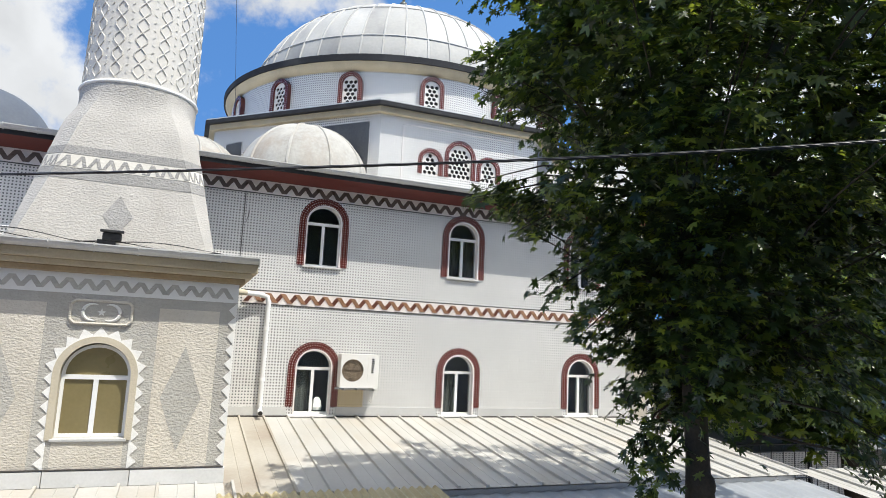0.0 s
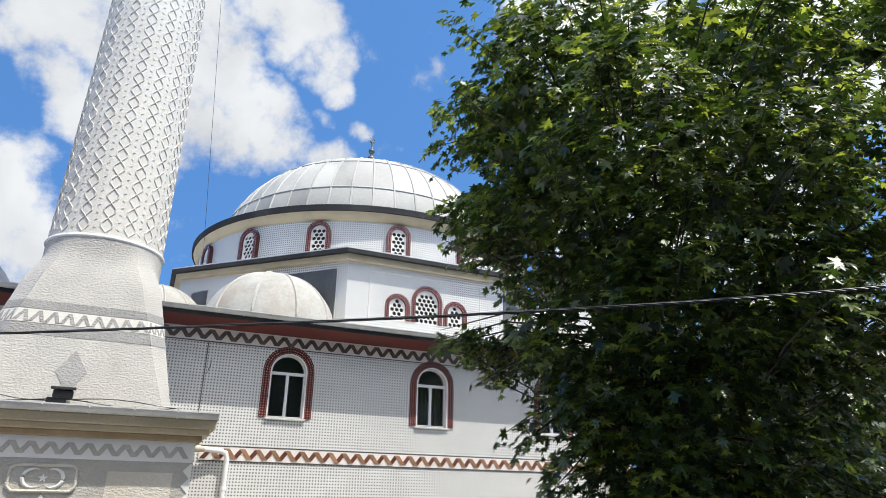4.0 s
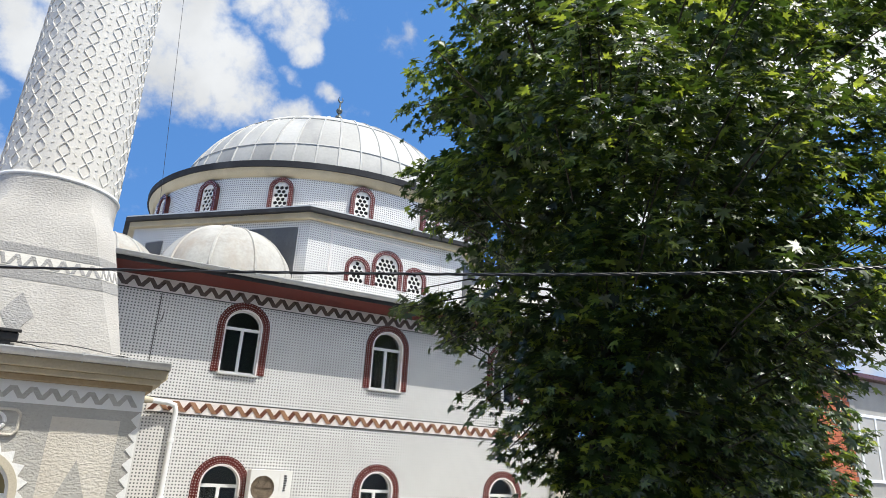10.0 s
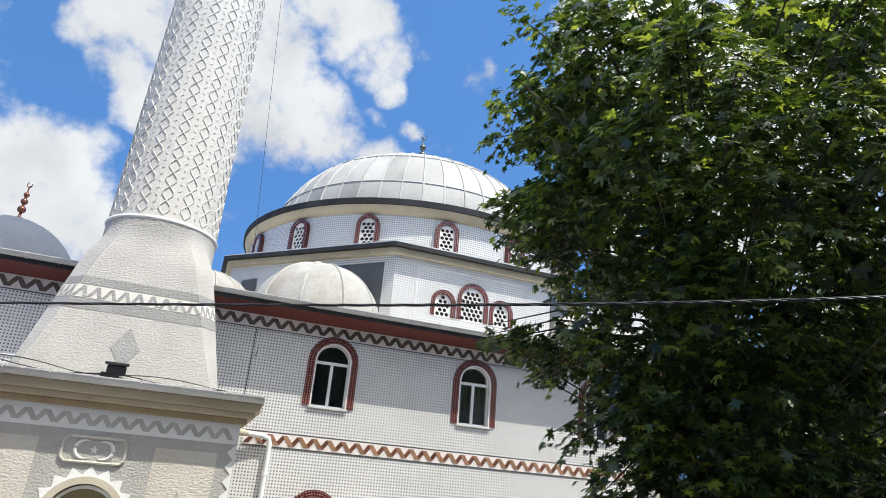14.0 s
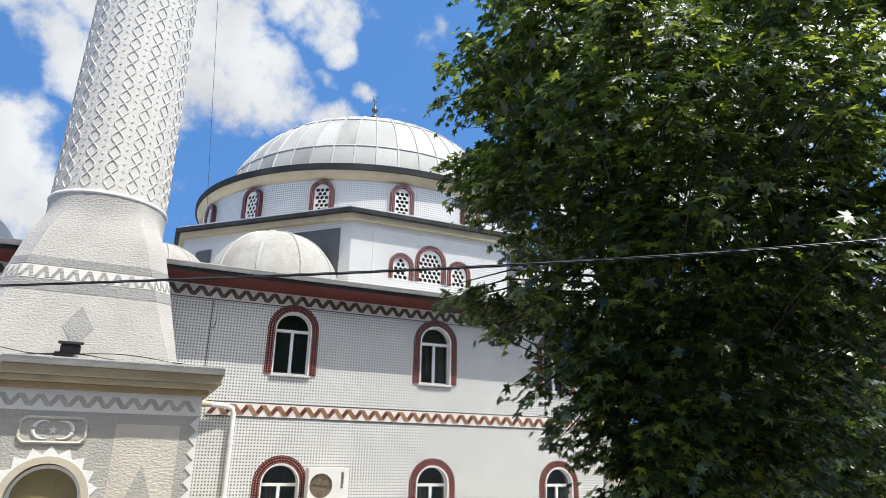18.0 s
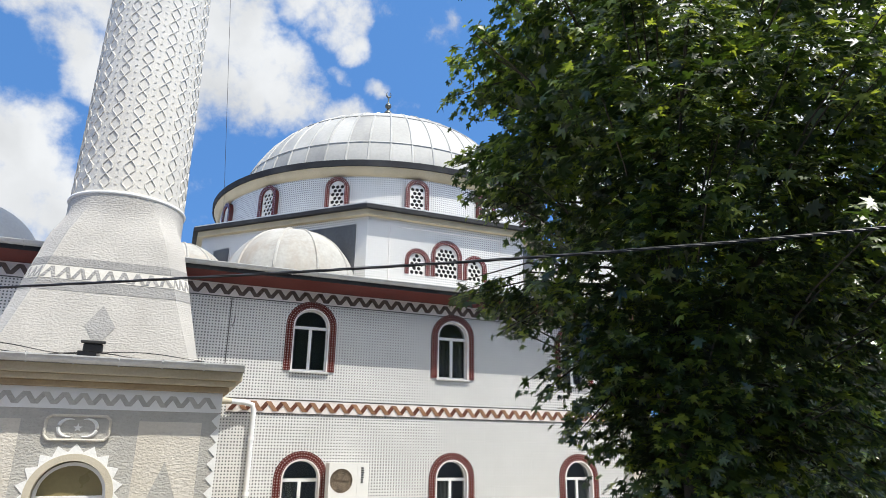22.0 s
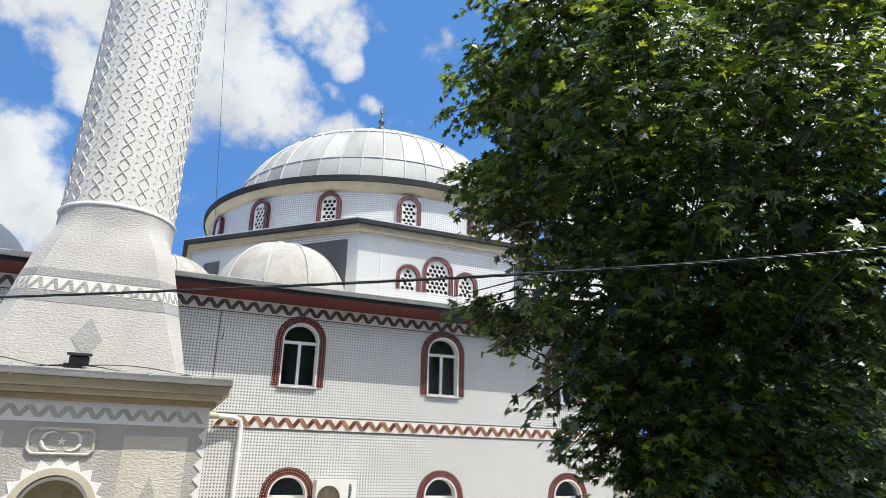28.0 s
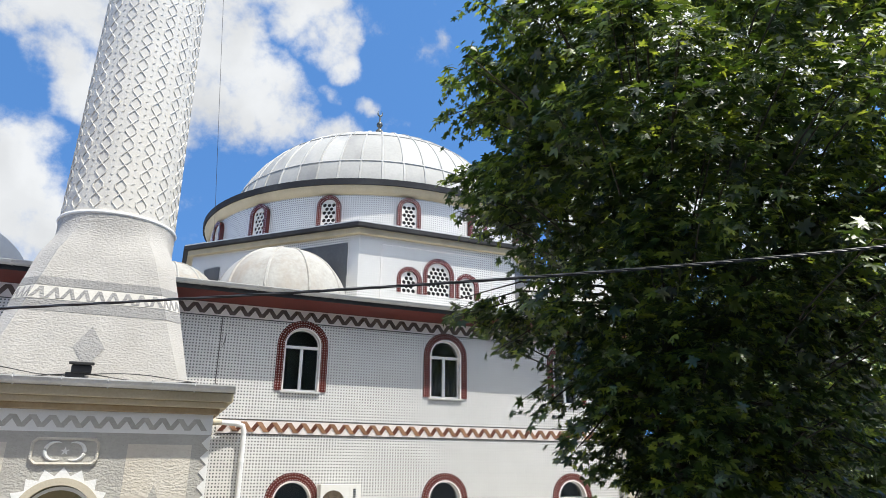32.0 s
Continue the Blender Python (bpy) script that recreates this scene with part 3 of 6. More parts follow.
LOWER = [2.59, 5.82, 9.03]
UPPER = [-4.26, 2.59, 5.82, 9.03]
OPEN_W, TRIM_T = 0.75, 0.155
holes = [arch_points(x, 3.25, OPEN_W, 1.31) for x in LOWER] + [arch_points(x, 6.28, OPEN_W, 1.3) for x in UPPER]
holes.append(rect(-5.6, -2.8, 3.59, 5.09))
part("wall", pierced(rect(XL, XR, 0, 8.0), holes, WALL, WALL + 0.3), M_TILE, mosque, uv=plane_uv)
part("side_wall", boxed(XR - 0.3, XR, WALL + 0.3, 26, 0, 8.0), M_TILE, mosque, uv=plane_uv)
part("side_wall", boxed(XL, XL + 0.3, WALL + 0.3, 26, 0, 8.0), M_TILE, mosque, uv=plane_uv)
part("back_wall", boxed(XL, XR, 26, 26.3, 0, 8.0), M_TILE, mosque, uv=plane_uv)
part("inner_floor", boxed(XL + 0.3, XR - 0.3, WALL + 0.3, 26, 5.6, 5.75), M_ROOM, mosque)
part("inner_wall", boxed(XL + 0.3, XR - 0.3, 14.4, 14.5, 0.0, 8.0), M_ROOM, mosque)


def window(cx, zb, h, parent, pane_mat, w=OPEN_W, y=WALL, feet=None, trim=True, sill=True):
    """White two-light frame with a fanlight, panes, sill and a dotted red surround."""
    ft = 0.042
    zt = zb + h - w / 2 - 0.02
    iw = w - 2 * ft
    half = (iw - 0.06) / 2
    fan = [(cx - iw / 2, zt + 0.03)] + [(cx - iw / 2 * math.cos(math.pi * i / 16), zt + 0.04 + (h - (zt - zb) - 0.04 - ft) * math.sin(math.pi * i / 16)) for i in range(17)] + [(cx + iw / 2, zt + 0.03)]
    lo = [rect(cx - iw / 2, cx - iw / 2 + half, zb + ft, zt - 0.03), rect(cx + iw / 2 - half, cx + iw / 2, zb + ft, zt - 0.03)]
    frame_ob = part("window", pierced(arch_points(cx, zb, w, h), [fan] + lo, y + 0.09, y + 0.15), M_PVC, parent)
    for name, loop in (("fanlight_pane", fan), ("pane", lo[0]), ("pane", lo[1])):
        g = part(name, prism(bmesh.new(), loop, y + 0.115, y + 0.122), pane_mat, frame_ob)
        g.visible_shadow = False
    if sill:
        part("sill", boxed(cx - w / 2 - 0.03, cx + w / 2 + 0.03, y - 0.05, y + 0.1, zb - 0.045, zb - 0.004, bevel=0.008), M_STRIP, frame_ob)
    if trim:
        b = band_arch(bmesh.new(), cx, zb if feet is None else feet, w, h if feet is None else h - (feet - zb), TRIM_T, y - 0.022, y + 0.02)
        part("trim", b, M_TRIM, frame_ob, "red tile surround with white dots", uv=arch_uv(cx, zb + h - w / 2, w / 2))
        b = band_arch(bmesh.new(), cx, zb, w - 0.05, h - 0.025, 0.03, y - 0.03, y + 0.1)
        part("reveal", b, M_BAND, frame_ob)
    return frame_ob


for x in LOWER:
    window(x, 3.25, 1.31, mosque, M_GLASS, feet=3.4, sill=False)
for x in UPPER:
    window(x, 6.28, 1.3, mosque, M_GLASS)

# cloth blinds and a screen behind some panes
for cx, x0, x1, z0, z1 in ((2.59, -0.36, -0.02, 3.26, 4.15), (5.82, -0.36, 0.0, 3.26, 4.12), (9.03, 0.02, 0.36, 3.26, 4.1), (5.82, 0.03, 0.36, 6.3, 7.2), (5.82, -0.36, -0.03, 6.3, 7.2), (-4.26, -0.36, -0.02, 6.3, 7.2)):
    bm = bmesh.new()
    n = 12
    a = [bm.verts.new((cx + x0 + (x1 - x0) * i / n, WALL + 0.24 + 0.012 * math.sin(i * 1.9), z0)) for i in range(n + 1)]
    b = [bm.verts.new((v.co.x, v.co.y, z1)) for v in a]
    for i in range(n):
        bm.faces.new((a[i], a[i + 1], b[i + 1], b[i]))
    part("blind", bm, M_BLIND, mosque, "grey cloth blind behind the pane")

# zigzag tile bands
PERIOD = 0.29


def zig_meshes(h, t, period, y0, y1):
    up = prism(bmesh.new(), [(0, 0), (t, 0), (t + period / 2, h), (period / 2, h)], y0, y1)
    down = prism(bmesh.new(), [(0, h), (t, h), (t + period / 2, 0), (period / 2, 0)], y0, y1)
    return to_mesh(up, "zigzag_tile"), to_mesh(down, "zigzag_tile")


def zig_run(x0, x1, z, h, y, parent, mats, t=0.1, period=PERIOD):
    up, down = zig_meshes(h, t, period, -0.022, -0.012)
    up.materials.append(mats[0])
    down.materials.append(mats[1])
    x = x0
    while x + period + t < x1:
        part("zigzag_tile", up, None, parent, at=Matrix.Translation((x, y, z)))
        part("zigzag_tile", down, None, parent, at=Matrix.Translation((x + period / 2, y - 0.001, z)))
        x += period


for x0, x1, z0, z1, mats in ((XL + 0.25, XR, 7.69, 7.95, (M_BROWN_SHADED, M_BROWN_SHADED)), (1.05, XR, 5.43, 5.68, (M_DARKRED, M_BROWN))):
    part("band", boxed(x0, x1, WALL - 0.012, WALL + 0.01, z0, z1), M_BAND, mosque)
    for z in (z0 - 0.02, z1):
        part("edge_strip", boxed(x0, x1, WALL - 0.016, WALL + 0.01, z, z + 0.018), M_LINE, mosque)
    zig_run(x0 + 0.02, x1, z0 + 0.03, z1 - z0 - 0.06, WALL, mosque, mats)

# eaves, gutter, roof
def along_x(profile, x0, x1):
    bm = bmesh.new()
    a = [bm.verts.new((x0, y, z)) for y, z in profile]
    b = [bm.verts.new((x1, y, z)) for y, z in profile]
    for i in range(len(profile)):
        j = (i + 1) % len(profile)
        bm.faces.new((a[i], a[j], b[j], b[i]))
    bm.faces.new(a[::-1])
    bm.faces.new(b)
    return bm


part("eave", along_x([(WALL, 7.95), (12.92, 8.06), (12.92, 8.15), (WALL, 8.22)], -5.97, XR + 0.35), M_EAVE_RED, mosque, "red painted sloping eave soffit")


def gutter(x0, x1, y, z, parent, r=0.075):
    prof = [(y + r * 1.0, z + 0.02)] + [(y - r * math.cos(math.pi * i / 8 + math.pi), z - r * math.sin(math.pi * i / 8)) for i in range(9)][::1]
    prof = [(y + r * math.cos(math.pi * i / 8), z - r * math.sin(math.pi * i / 8)) for i in range(9)] + [(y - r - 0.012, z + 0.012), (y - r - 0.012, z - 0.004)]
    inner = [(y - (r - 0.008) * math.cos(math.pi * i / 8), z - (r - 0.008) * math.sin(math.pi * i / 8)) for i in range(9)]
    ob = part("gutter", along_x(prof + inner, x0, x1), M_GUTTER, parent, smooth=0.7)
    x = x0 + 0.35
    clip = to_mesh(tube(bmesh.new(), [(0, r * 1.0, 0.03), (0, r * 1.08, -0.01), (0, 0, -r * 1.1), (0, -r * 1.12, -0.01), (0, -r * 1.1, 0.025)], 0.011, 6), "gutter_clip")
    clip.materials.append(M_GUTTER)
    while x < x1:
        part("gutter_clip", clip, None, ob, at=Matrix.Translation((x, y, z)))
        x += 0.52
    return ob


gutter(-6.15, XR + 0.4, 12.86, 8.2, mosque)
part("fascia_board", boxed(-5.98, XR + 0.36, 12.9, 12.917, 8.05, 8.14), M_FASCIA, mosque)
part("roof", along_x([(12.9, 8.17), (12.9, 8.21), (14.6, 8.45), (26.5, 8.45), (26.5, 8.3), (14.6, 8.3)], -6.02, XR + 0.38), M_GUTTER, mosque, "weathered grey sheet roof")

# octagon under the drum
CX, CY = 5.95, 19.9
AP, HF = 5.65, 2.07
tri = [(5.175, 8.8, 0.44, 0.56), (5.95, 8.8, 0.62, 0.86), (6.725, 8.8, 0.44, 0.56)]


def octagon(ap, hf):
    return [(CX - hf, CY - ap), (CX + hf, CY - ap), (CX + ap, CY - hf), (CX + ap, CY + hf), (CX + hf, CY + ap), (CX - hf, CY + ap), (CX - ap, CY + hf), (CX - ap, CY - hf)]


def ring_wall(outer, inner, z0, z1, skip=()):
    bm = bmesh.new()
    n = len(outer)
    for i in range(n):
        if i in skip:
            continue
        j = (i + 1) % n
        q = [bm.verts.new((*outer[i], z0)), bm.verts.new((*outer[j], z0)), bm.verts.new((*outer[j], z1)), bm.verts.new((*outer[i], z1))]
        k = [bm.verts.new((*inner[i], z0)), bm.verts.new((*inner[j], z0)), bm.verts.new((*inner[j], z1)), bm.verts.new((*inner[i], z1))]
        bm.faces.new(q)
        bm.faces.new(k[::-1])
        for a in range(4):
            b = (a + 1) % 4
            if a in (0, 2) or skip:
                bm.faces.new((q[a], k[a], k[b], q[b]))
    bmesh.ops.remove_doubles(bm, verts=bm.verts, dist=1e-4)
    return bm


part("octagon_wall", ring_wall(octagon(AP, HF), octagon(AP - 0.25, HF - 0.1), 8.2, 10.25, skip=(0,)), M_TILE, mosque, uv=plane_uv)
part("octagon_front", pierced(rect(CX - HF, CX + HF, 8.2, 10.25), [arch_points(*o) for o in tri], CY - AP, CY - AP + 0.25), M_TILE, mosque, uv=plane_uv)
for x0, x1, z0, z1 in ((4.43, 4.46, 8.6, 9.94), (7.41, 7.44, 8.6, 9.94), (4.43, 7.44, 9.942, 9.97)):
    part("panel_moulding", boxed(x0, x1, CY - AP - 0.014, CY - AP + 0.01, z0, z1, bevel=0.005), M_BAND, mosque)


def hex_holes(cx, zb, w, h, r, pitch):
    out = []
    row = 0
    z = zb + r + 0.014
    while z < zb + h:
        off = pitch / 2 if row % 2 else 0.0
        for k in range(-6, 7):
            x = cx + off + k * pitch
            top = zb + h - w / 2
            ok = abs(x - cx) < w / 2 - 0.87 * r - 0.006
            if z > top:
                ok = math.hypot(x - cx, z - top) < w / 2 - r - 0.003
            if ok:
                out.append([(x + r * math.cos(math.pi / 3 * i + math.pi / 6), z + r * math.sin(math.pi / 3 * i + math.pi / 6)) for i in range(6)])
        z += pitch * 0.87
        row += 1
    return out


def grille_window(cx, zb, w, h, y, parent, t=0.11, r=0.056, pitch=0.12, at=None, red=None):
    g = part("grille_window", pierced(arch_points(cx, zb, w, h, 14), hex_holes(cx, zb, w, h, r, pitch), y + 0.0, y + 0.036), M_HONEY, parent, "white pierced grille in a red dotted surround", at=at)
    # black sheet close behind the holes paints their shade
    part("backing", prism(bmesh.new(), arch_points(cx, zb, w, h, 14), y + 0.04, y + 0.046), M_SHADE_BLACK, g, at=at)
    part("trim", band_arch(bmesh.new(), cx, zb, w, h, t, y - 0.05, y + 0.1, 14), M_TRIM, g, uv=arch_uv(cx, zb + h - w / 2, w / 2), at=at)
    return g


for cx, zb, w, h in tri:
    grille_window(cx, zb, w - 0.01, h - 0.005, CY - AP + 0.03, mosque)
part("octagon_cove", ring_wall(octagon(AP + 0.14, HF + 0.06), octagon(AP - 0.1, HF - 0.04), 10.12, 10.26), M_CORNICE, mosque)
part("octagon_eave", ring_wall(octagon(AP + 0.26, HF + 0.11), octagon(AP - 0.2, HF - 0.08), 10.26, 10.36), M_FASCIA, mosque)
part("octagon_roof", ring_wall(octagon(AP + 0.24, HF + 0.1), octagon(AP - 2.4, HF - 0.9), 10.362, 10.40), M_GUTTER, mosque)
# dark flashing on the slanting face behind the small dome
for side in (-1, 1):
    a, b = Vector((CX + side * HF, CY - AP)), Vector((CX + side * AP, CY - HF))
    d = (b - a).normalized()
    n = Vector((d.y, -d.x)) * (1 if side > 0 else -1)
    full = (b - a).length
    for s0, s1, z1 in ((0.3, 2.3, 9.95), (full - 0.95, full - 0.45, 9.75)):
        p, q = a + d * s0 + n * 0.02, a + d * s1 + n * 0.02
        bm = bmesh.new()
        vs = [bm.verts.new((*c, z)) for c, z in ((p, 8.35), (q, 8.35), (q, z1 - 0.03), (p, z1))]
        ws = [bm.verts.new((v.co.x - n.x * 0.03, v.co.y - n.y * 0.03, v.co.z)) for v in vs]
        bm.faces.new(vs)
        bm.faces.new(ws[::-1])
        for i in range(4):
            j = (i + 1) % 4
            bm.faces.new((vs[i], ws[i], ws[j], vs[j]))
        part("flashing", bm, M_FLASHING, mosque, "dark lead flashing sheet")

# drum
DR = 5.2
drum = part("drum", turned([(DR, 10.3), (DR, 11.72), (DR - 0.3, 11.72), (DR - 0.3, 10.3)], CX, CY, 96), M_TILE, mosque, smooth=0.6, uv=round_uv(CX, CY, DR))
part("drum_cove", turned([(DR - 0.05, 11.5), (DR + 0.03, 11.5), (DR + 0.09, 11.54), (DR + 0.16, 11.62), (DR + 0.2, 11.7), (DR - 0.05, 11.7)], CX, CY, 96), M_CORNICE, mosque, smooth=0.6)
part("drum_eave", turned([(DR - 0.2, 11.7), (DR + 0.25, 11.7), (DR + 0.26, 11.86), (DR - 0.7, 11.95), (DR - 0.7, 11.8)], CX, CY, 96), M_FASCIA, mosque, smooth=0.5)
for k in range(16):
    ang = 7.3 + 22.5 * k
    turn = Matrix.Translation((CX, CY, 0)) @ Matrix.Rotation(radians(-ang), 4, "Z")
    grille_window(0, 10.5, 0.4, 0.85, -DR - 0.06, mosque, at=turn)

# main dome: sheets between ribs
R0, H0, ZD = 4.7, 3.55, 11.82


def dome_at(u):
    return R0 * math.cos(u), ZD + H0 * math.sin(u)


NRIB = 48
tiers = [0.0, 0.29, 0.72, 1.22, 1.5]
for a, b in zip(tiers, tiers[1:]):
    bm = bmesh.new()
    steps = 5
    cols = 3
    w = 2 * math.pi / NRIB
    grid = []
    for i in range(steps + 1):
        r, z = dome_at(a + (b - a) * i / steps)
        grid.append([bm.verts.new((r * math.sin(-w / 2 + w * k / cols), -r * math.cos(-w / 2 + w * k / cols), z)) for k in range(cols + 1)])
    for g0, g1 in zip(grid, grid[1:]):
        for k in range(cols):
            bm.faces.new((g0[k], g0[k + 1], g1[k + 1], g1[k]))
    me = to_mesh(bm, "dome_sheet", 1.0)
    me.materials.append(M_LEAD)
    for k in range(NRIB):
        part("dome_sheet", me, None, mosque, at=Matrix.Translation((CX, CY, 0)) @ Matrix.Rotation(-w * (k + 0.5), 4, "Z"))
part("dome_core", turned([(dome_at(u)[0] * 0.985, dome_at(u)[1] - 0.03) for u in [1.57 * i / 14 for i in range(15)]], CX, CY, 48), M_LEAD, mosque, smooth=1.0)
rib = to_mesh(tube(bmesh.new(), [(0, -dome_at(u)[0], dome_at(u)[1]) for u in [1.52 * i / 14 for i in range(15)]], 0.032, 6), "rib", 1.0)
rib.materials.append(M_LEAD)
for k in range(NRIB):
    part("rib", rib, None, mosque, at=Matrix.Translation((CX, CY, 0)) @ Matrix.Rotation(2 * math.pi * k / NRIB, 4, "Z"))
for u in tiers[1:4]:
    r, z = dome_at(u)
    bm = bmesh.new()
    tube(bm, [(CX + r * math.sin(2 * math.pi * i / 96), CY - r * math.cos(2 * math.pi * i / 96), z) for i in range(97)], 0.03, 6, cap=False)
    part("seam_ring", bm, M_LEAD, mosque, smooth=1.0)


def finial(x, y, z, s, parent, mat):
    prof = [(0.16, 0), (0.1, 0.06), (0.035, 0.12), (0.03, 0.2)]
    for zc, rr in ((0.3, 0.1), (0.52, 0.085), (0.71, 0.07)):
        prof += [(rr * math.cos(a), zc + rr * math.sin(a)) for a in [-1.2 + 2.4 * i / 6 for i in range(7)]]
    prof += [(0.018, 0.8), (0.016, 0.92), (0.0, 0.92)]
    ob = part("finial", turned([(r * s, z + h * s) for r, h in prof], x, y, 16), mat, parent, smooth=0.8)
    bm = bmesh.new()
    tube(bm, [(x + 0.05 * s * math.sin(a), y, z + s * (1.0 - 0.07 * math.cos(a))) for a in [-2.5 + 5.0 * i / 16 for i in range(17)]], [0.004 + 0.018 * s * math.sin(math.pi * i / 16) for i in range(17)], 6)
    part("crescent", bm, mat, ob, smooth=1.0)
    return ob


finial(CX, CY, ZD + H0 - 0.04, 1.62, mosque, M_FINIAL)


def small_dome(x, y, r, zb, mat, ribs, parent, height=None):
    h = height or r
    d = part("small_dome", turned([(r * 1.04, zb - 0.15), (r * 1.04, zb)] + [(r * math.cos(u), zb + h * math.sin(u)) for u in [1.5708 * i / 14 for i in range(15)]], x, y, 40), mat, parent, smooth=0.9)
    for k in range(ribs):
        a = 2 * math.pi * (k + 0.35) / ribs
        bm = tube(bmesh.new(), [(x + r * math.cos(u) * math.sin(a), y - r * math.cos(u) * math.cos(a), zb + h * math.sin(u)) for u in [1.53 * i / 12 for i in range(13)]], 0.034, 6)
        part("rib", bm, mat, d, smooth=1.0)
    return d


small_dome(2.3, 14.95, 1.5, 8.34, M_LEAD_LIGHT, 10, mosque, height=1.36)
small_dome(2 * CX - 2.3, 14.95, 1.5, 8.34, M_LEAD_LIGHT, 10, mosque, height=1.36)
small_dome(-4.55, 16.6, 1.5, 8.45, M_LEAD_GREY, 0, mosque)
finial(-4.55, 16.6, 9.93, 0.92, mosque, M_COPPER)
small_dome(-0.2, 17.2, 1.3, 8.4, M_LEAD_LIGHT, 12, mosque)

# flashing strip above the yard roof
edges = [0.72] + [e for x in LOWER for e in (x - 0.5, x + 0.5)] + [XR]
for a, b in zip(edges[::2], edges[1::2]):
    part("flashing_strip", boxed(a, b, WALL - 0.02, WALL + 0.005, 3.228, 3.4), M_STRIP, mosque)
for x in LOWER:
    part("lower_sill", boxed(x - 0.47, x + 0.47, WALL - 0.09, WALL + 0.08, 3.205, 3.246, bevel=0.006), M_PVC, mosque)
# dark strip paints the shadow gap between yard roof and wall
part("joint_strip", boxed(0.72, XR, WALL - 0.03, WALL - 0.004, 3.196, 3.226), M_LINE, mosque)
# hanging loose strip and crack on the wall
crack = [(1.0, 7.06), (1.008, 7.13), (1.03, 7.18), (1.035, 7.24), (1.05, 7.33)]
part("crack", tube(bmesh.new(), [(x, WALL - 0.003, z) for x, z in crack], [0.004, 0.009, 0.012, 0.009, 0.004], 5), M_LINE, mosque)
part("stained_tile_patch", boxed(3.07, 3.66, WALL - 0.003, WALL + 0.002, 3.402, 3.84), M_TILE_STAINED, mosque, "rust-stained tiles under the air conditioner", uv=plane_uv)
# vertical joint in the tiling
part("joint_strip", boxed(0.93, 0.95, WALL - 0.006, WALL + 0.01, 5.7, 7.66), M_LINE, mosque)

# ---- left wing: corner zigzag, balcony and porch window ----
part("corner_strip", boxed(XL, XL + 0.24, WALL - 0.012, WALL + 0.01, 5.8, 7.95), M_BAND, mosque)
up, down = zig_meshes(0.2, 0.085, 0.28, -0.022, -0.012)
for me, off in ((up, 0.0), (down, 0.14)):
    me.materials.append(M_BROWN_SHADED)
    for k in range(7):
        m = Matrix.Translation((XL + 0.225, WALL - (0.001 if off else 0), 5.85 + 0.28 * k + off)) @ Matrix.Rotation(radians(-90), 4, "Y")
        part("zigzag_tile", me, None, mosque, at=m)
part("balcony_slab", boxed(-5.25, -2.72, 12.0, WALL, 5.6, 5.72), M_TILE, mosque, uv=plane_uv)
part("balcony_end", boxed(-5.58, -5.252, 12.0, WALL, 5.38, 5.72), M_TILE, mosque, uv=plane_uv)
part("balcony_soffit", boxed(-5.25, -2.72, 12.06, WALL, 5.56, 5.596), M_SOFFIT, mosque)
part("balcony_top", boxed(-5.63, -2.72, 11.93, WALL, 5.724, 5.78), M_GUTTER, mosque)
gutter(-5.64, -2.75, 11.9, 5.72, mosque)
rail = thing("balcony_railing", (-4.3, 12.1, 5.78), "stainless steel balcony railing with three bars", "railing")
for x in (-5.68,):
    part("post", tube(bmesh.new(), [(x, 12.1, 5.78), (x, 12.1, 6.33)], 0.022), M_STEEL, rail, smooth=1.0)
for z in (6.33, 6.1, 5.92):
    part("bar", tube(bmesh.new(), [(-5.68, 12.1, z), (-2.7, 12.1, z)], 0.018 if z < 6.3 else 0.024), M_STEEL, rail, smooth=1.0)
    part("bar", tube(bmesh.new(), [(-5.68, 12.1, z), (-5.68, WALL, z)], 0.018 if z < 6.3 else 0.024), M_STEEL, rail, smooth=1.0)
# porch window
pw = part("window", pierced(rect(-5.6, -2.8, 3.59, 5.09), [rect(-5.56 + 0.53 * i, -5.56 + 0.53 * i + 0.46, z0, z1) for i in range(5) for z0, z1 in ((3.65, 4.12), (4.18, 4.6), (4.66, 5.03))], WALL + 0.08, WALL + 0.14), M_FRAME_SHADED, mosque, "white many-paned porch window")
# black sheet that paints the unlit room behind the porch panes
part("porch_back", boxed(-5.56, -2.6, WALL + 0.42, WALL + 0.46, 3.4, 5.3), M_SHADE_BLACK, mosque)
for i in range(5):
    for z0, z1 in ((3.65, 4.12), (4.18, 4.6), (4.66, 5.03)):
        g = part("pane", boxed(-5.56 + 0.53 * i, -5.56 + 0.53 * i + 0.46, WALL + 0.105, WALL + 0.112, z0, z1), M_GLASS, pw)
        g.visible_shadow = False
part("porch_pillar", boxed(XL - 0.02, XL + 0.22, WALL - 0.05, WALL - 0.005, 3.1, 5.4), M_BAND, mosque)
for me, off in ((up, 0.0), (down, 0.14)):
    for k in range(7):
        m = Matrix.Translation((XL + 0.2, WALL - 0.045 - (0.001 if off else 0), 3.45 + 0.28 * k + off)) @ Matrix.Rotation(radians(-90), 4, "Y")
        part("zigzag_tile", me, None, mosque, at=m)
part("lintel", boxed(XL + 0.22, -2.75, WALL - 0.03, WALL - 0.004, 5.1, 5.55), M_SOFFIT, mosque, "brown wooden lintel board")
part("porch_plinth", boxed(XL + 0.22, -2.75, WALL - 0.03, WALL - 0.004, 3.0, 3.58), M_SHINGLE_DARK, mosque)

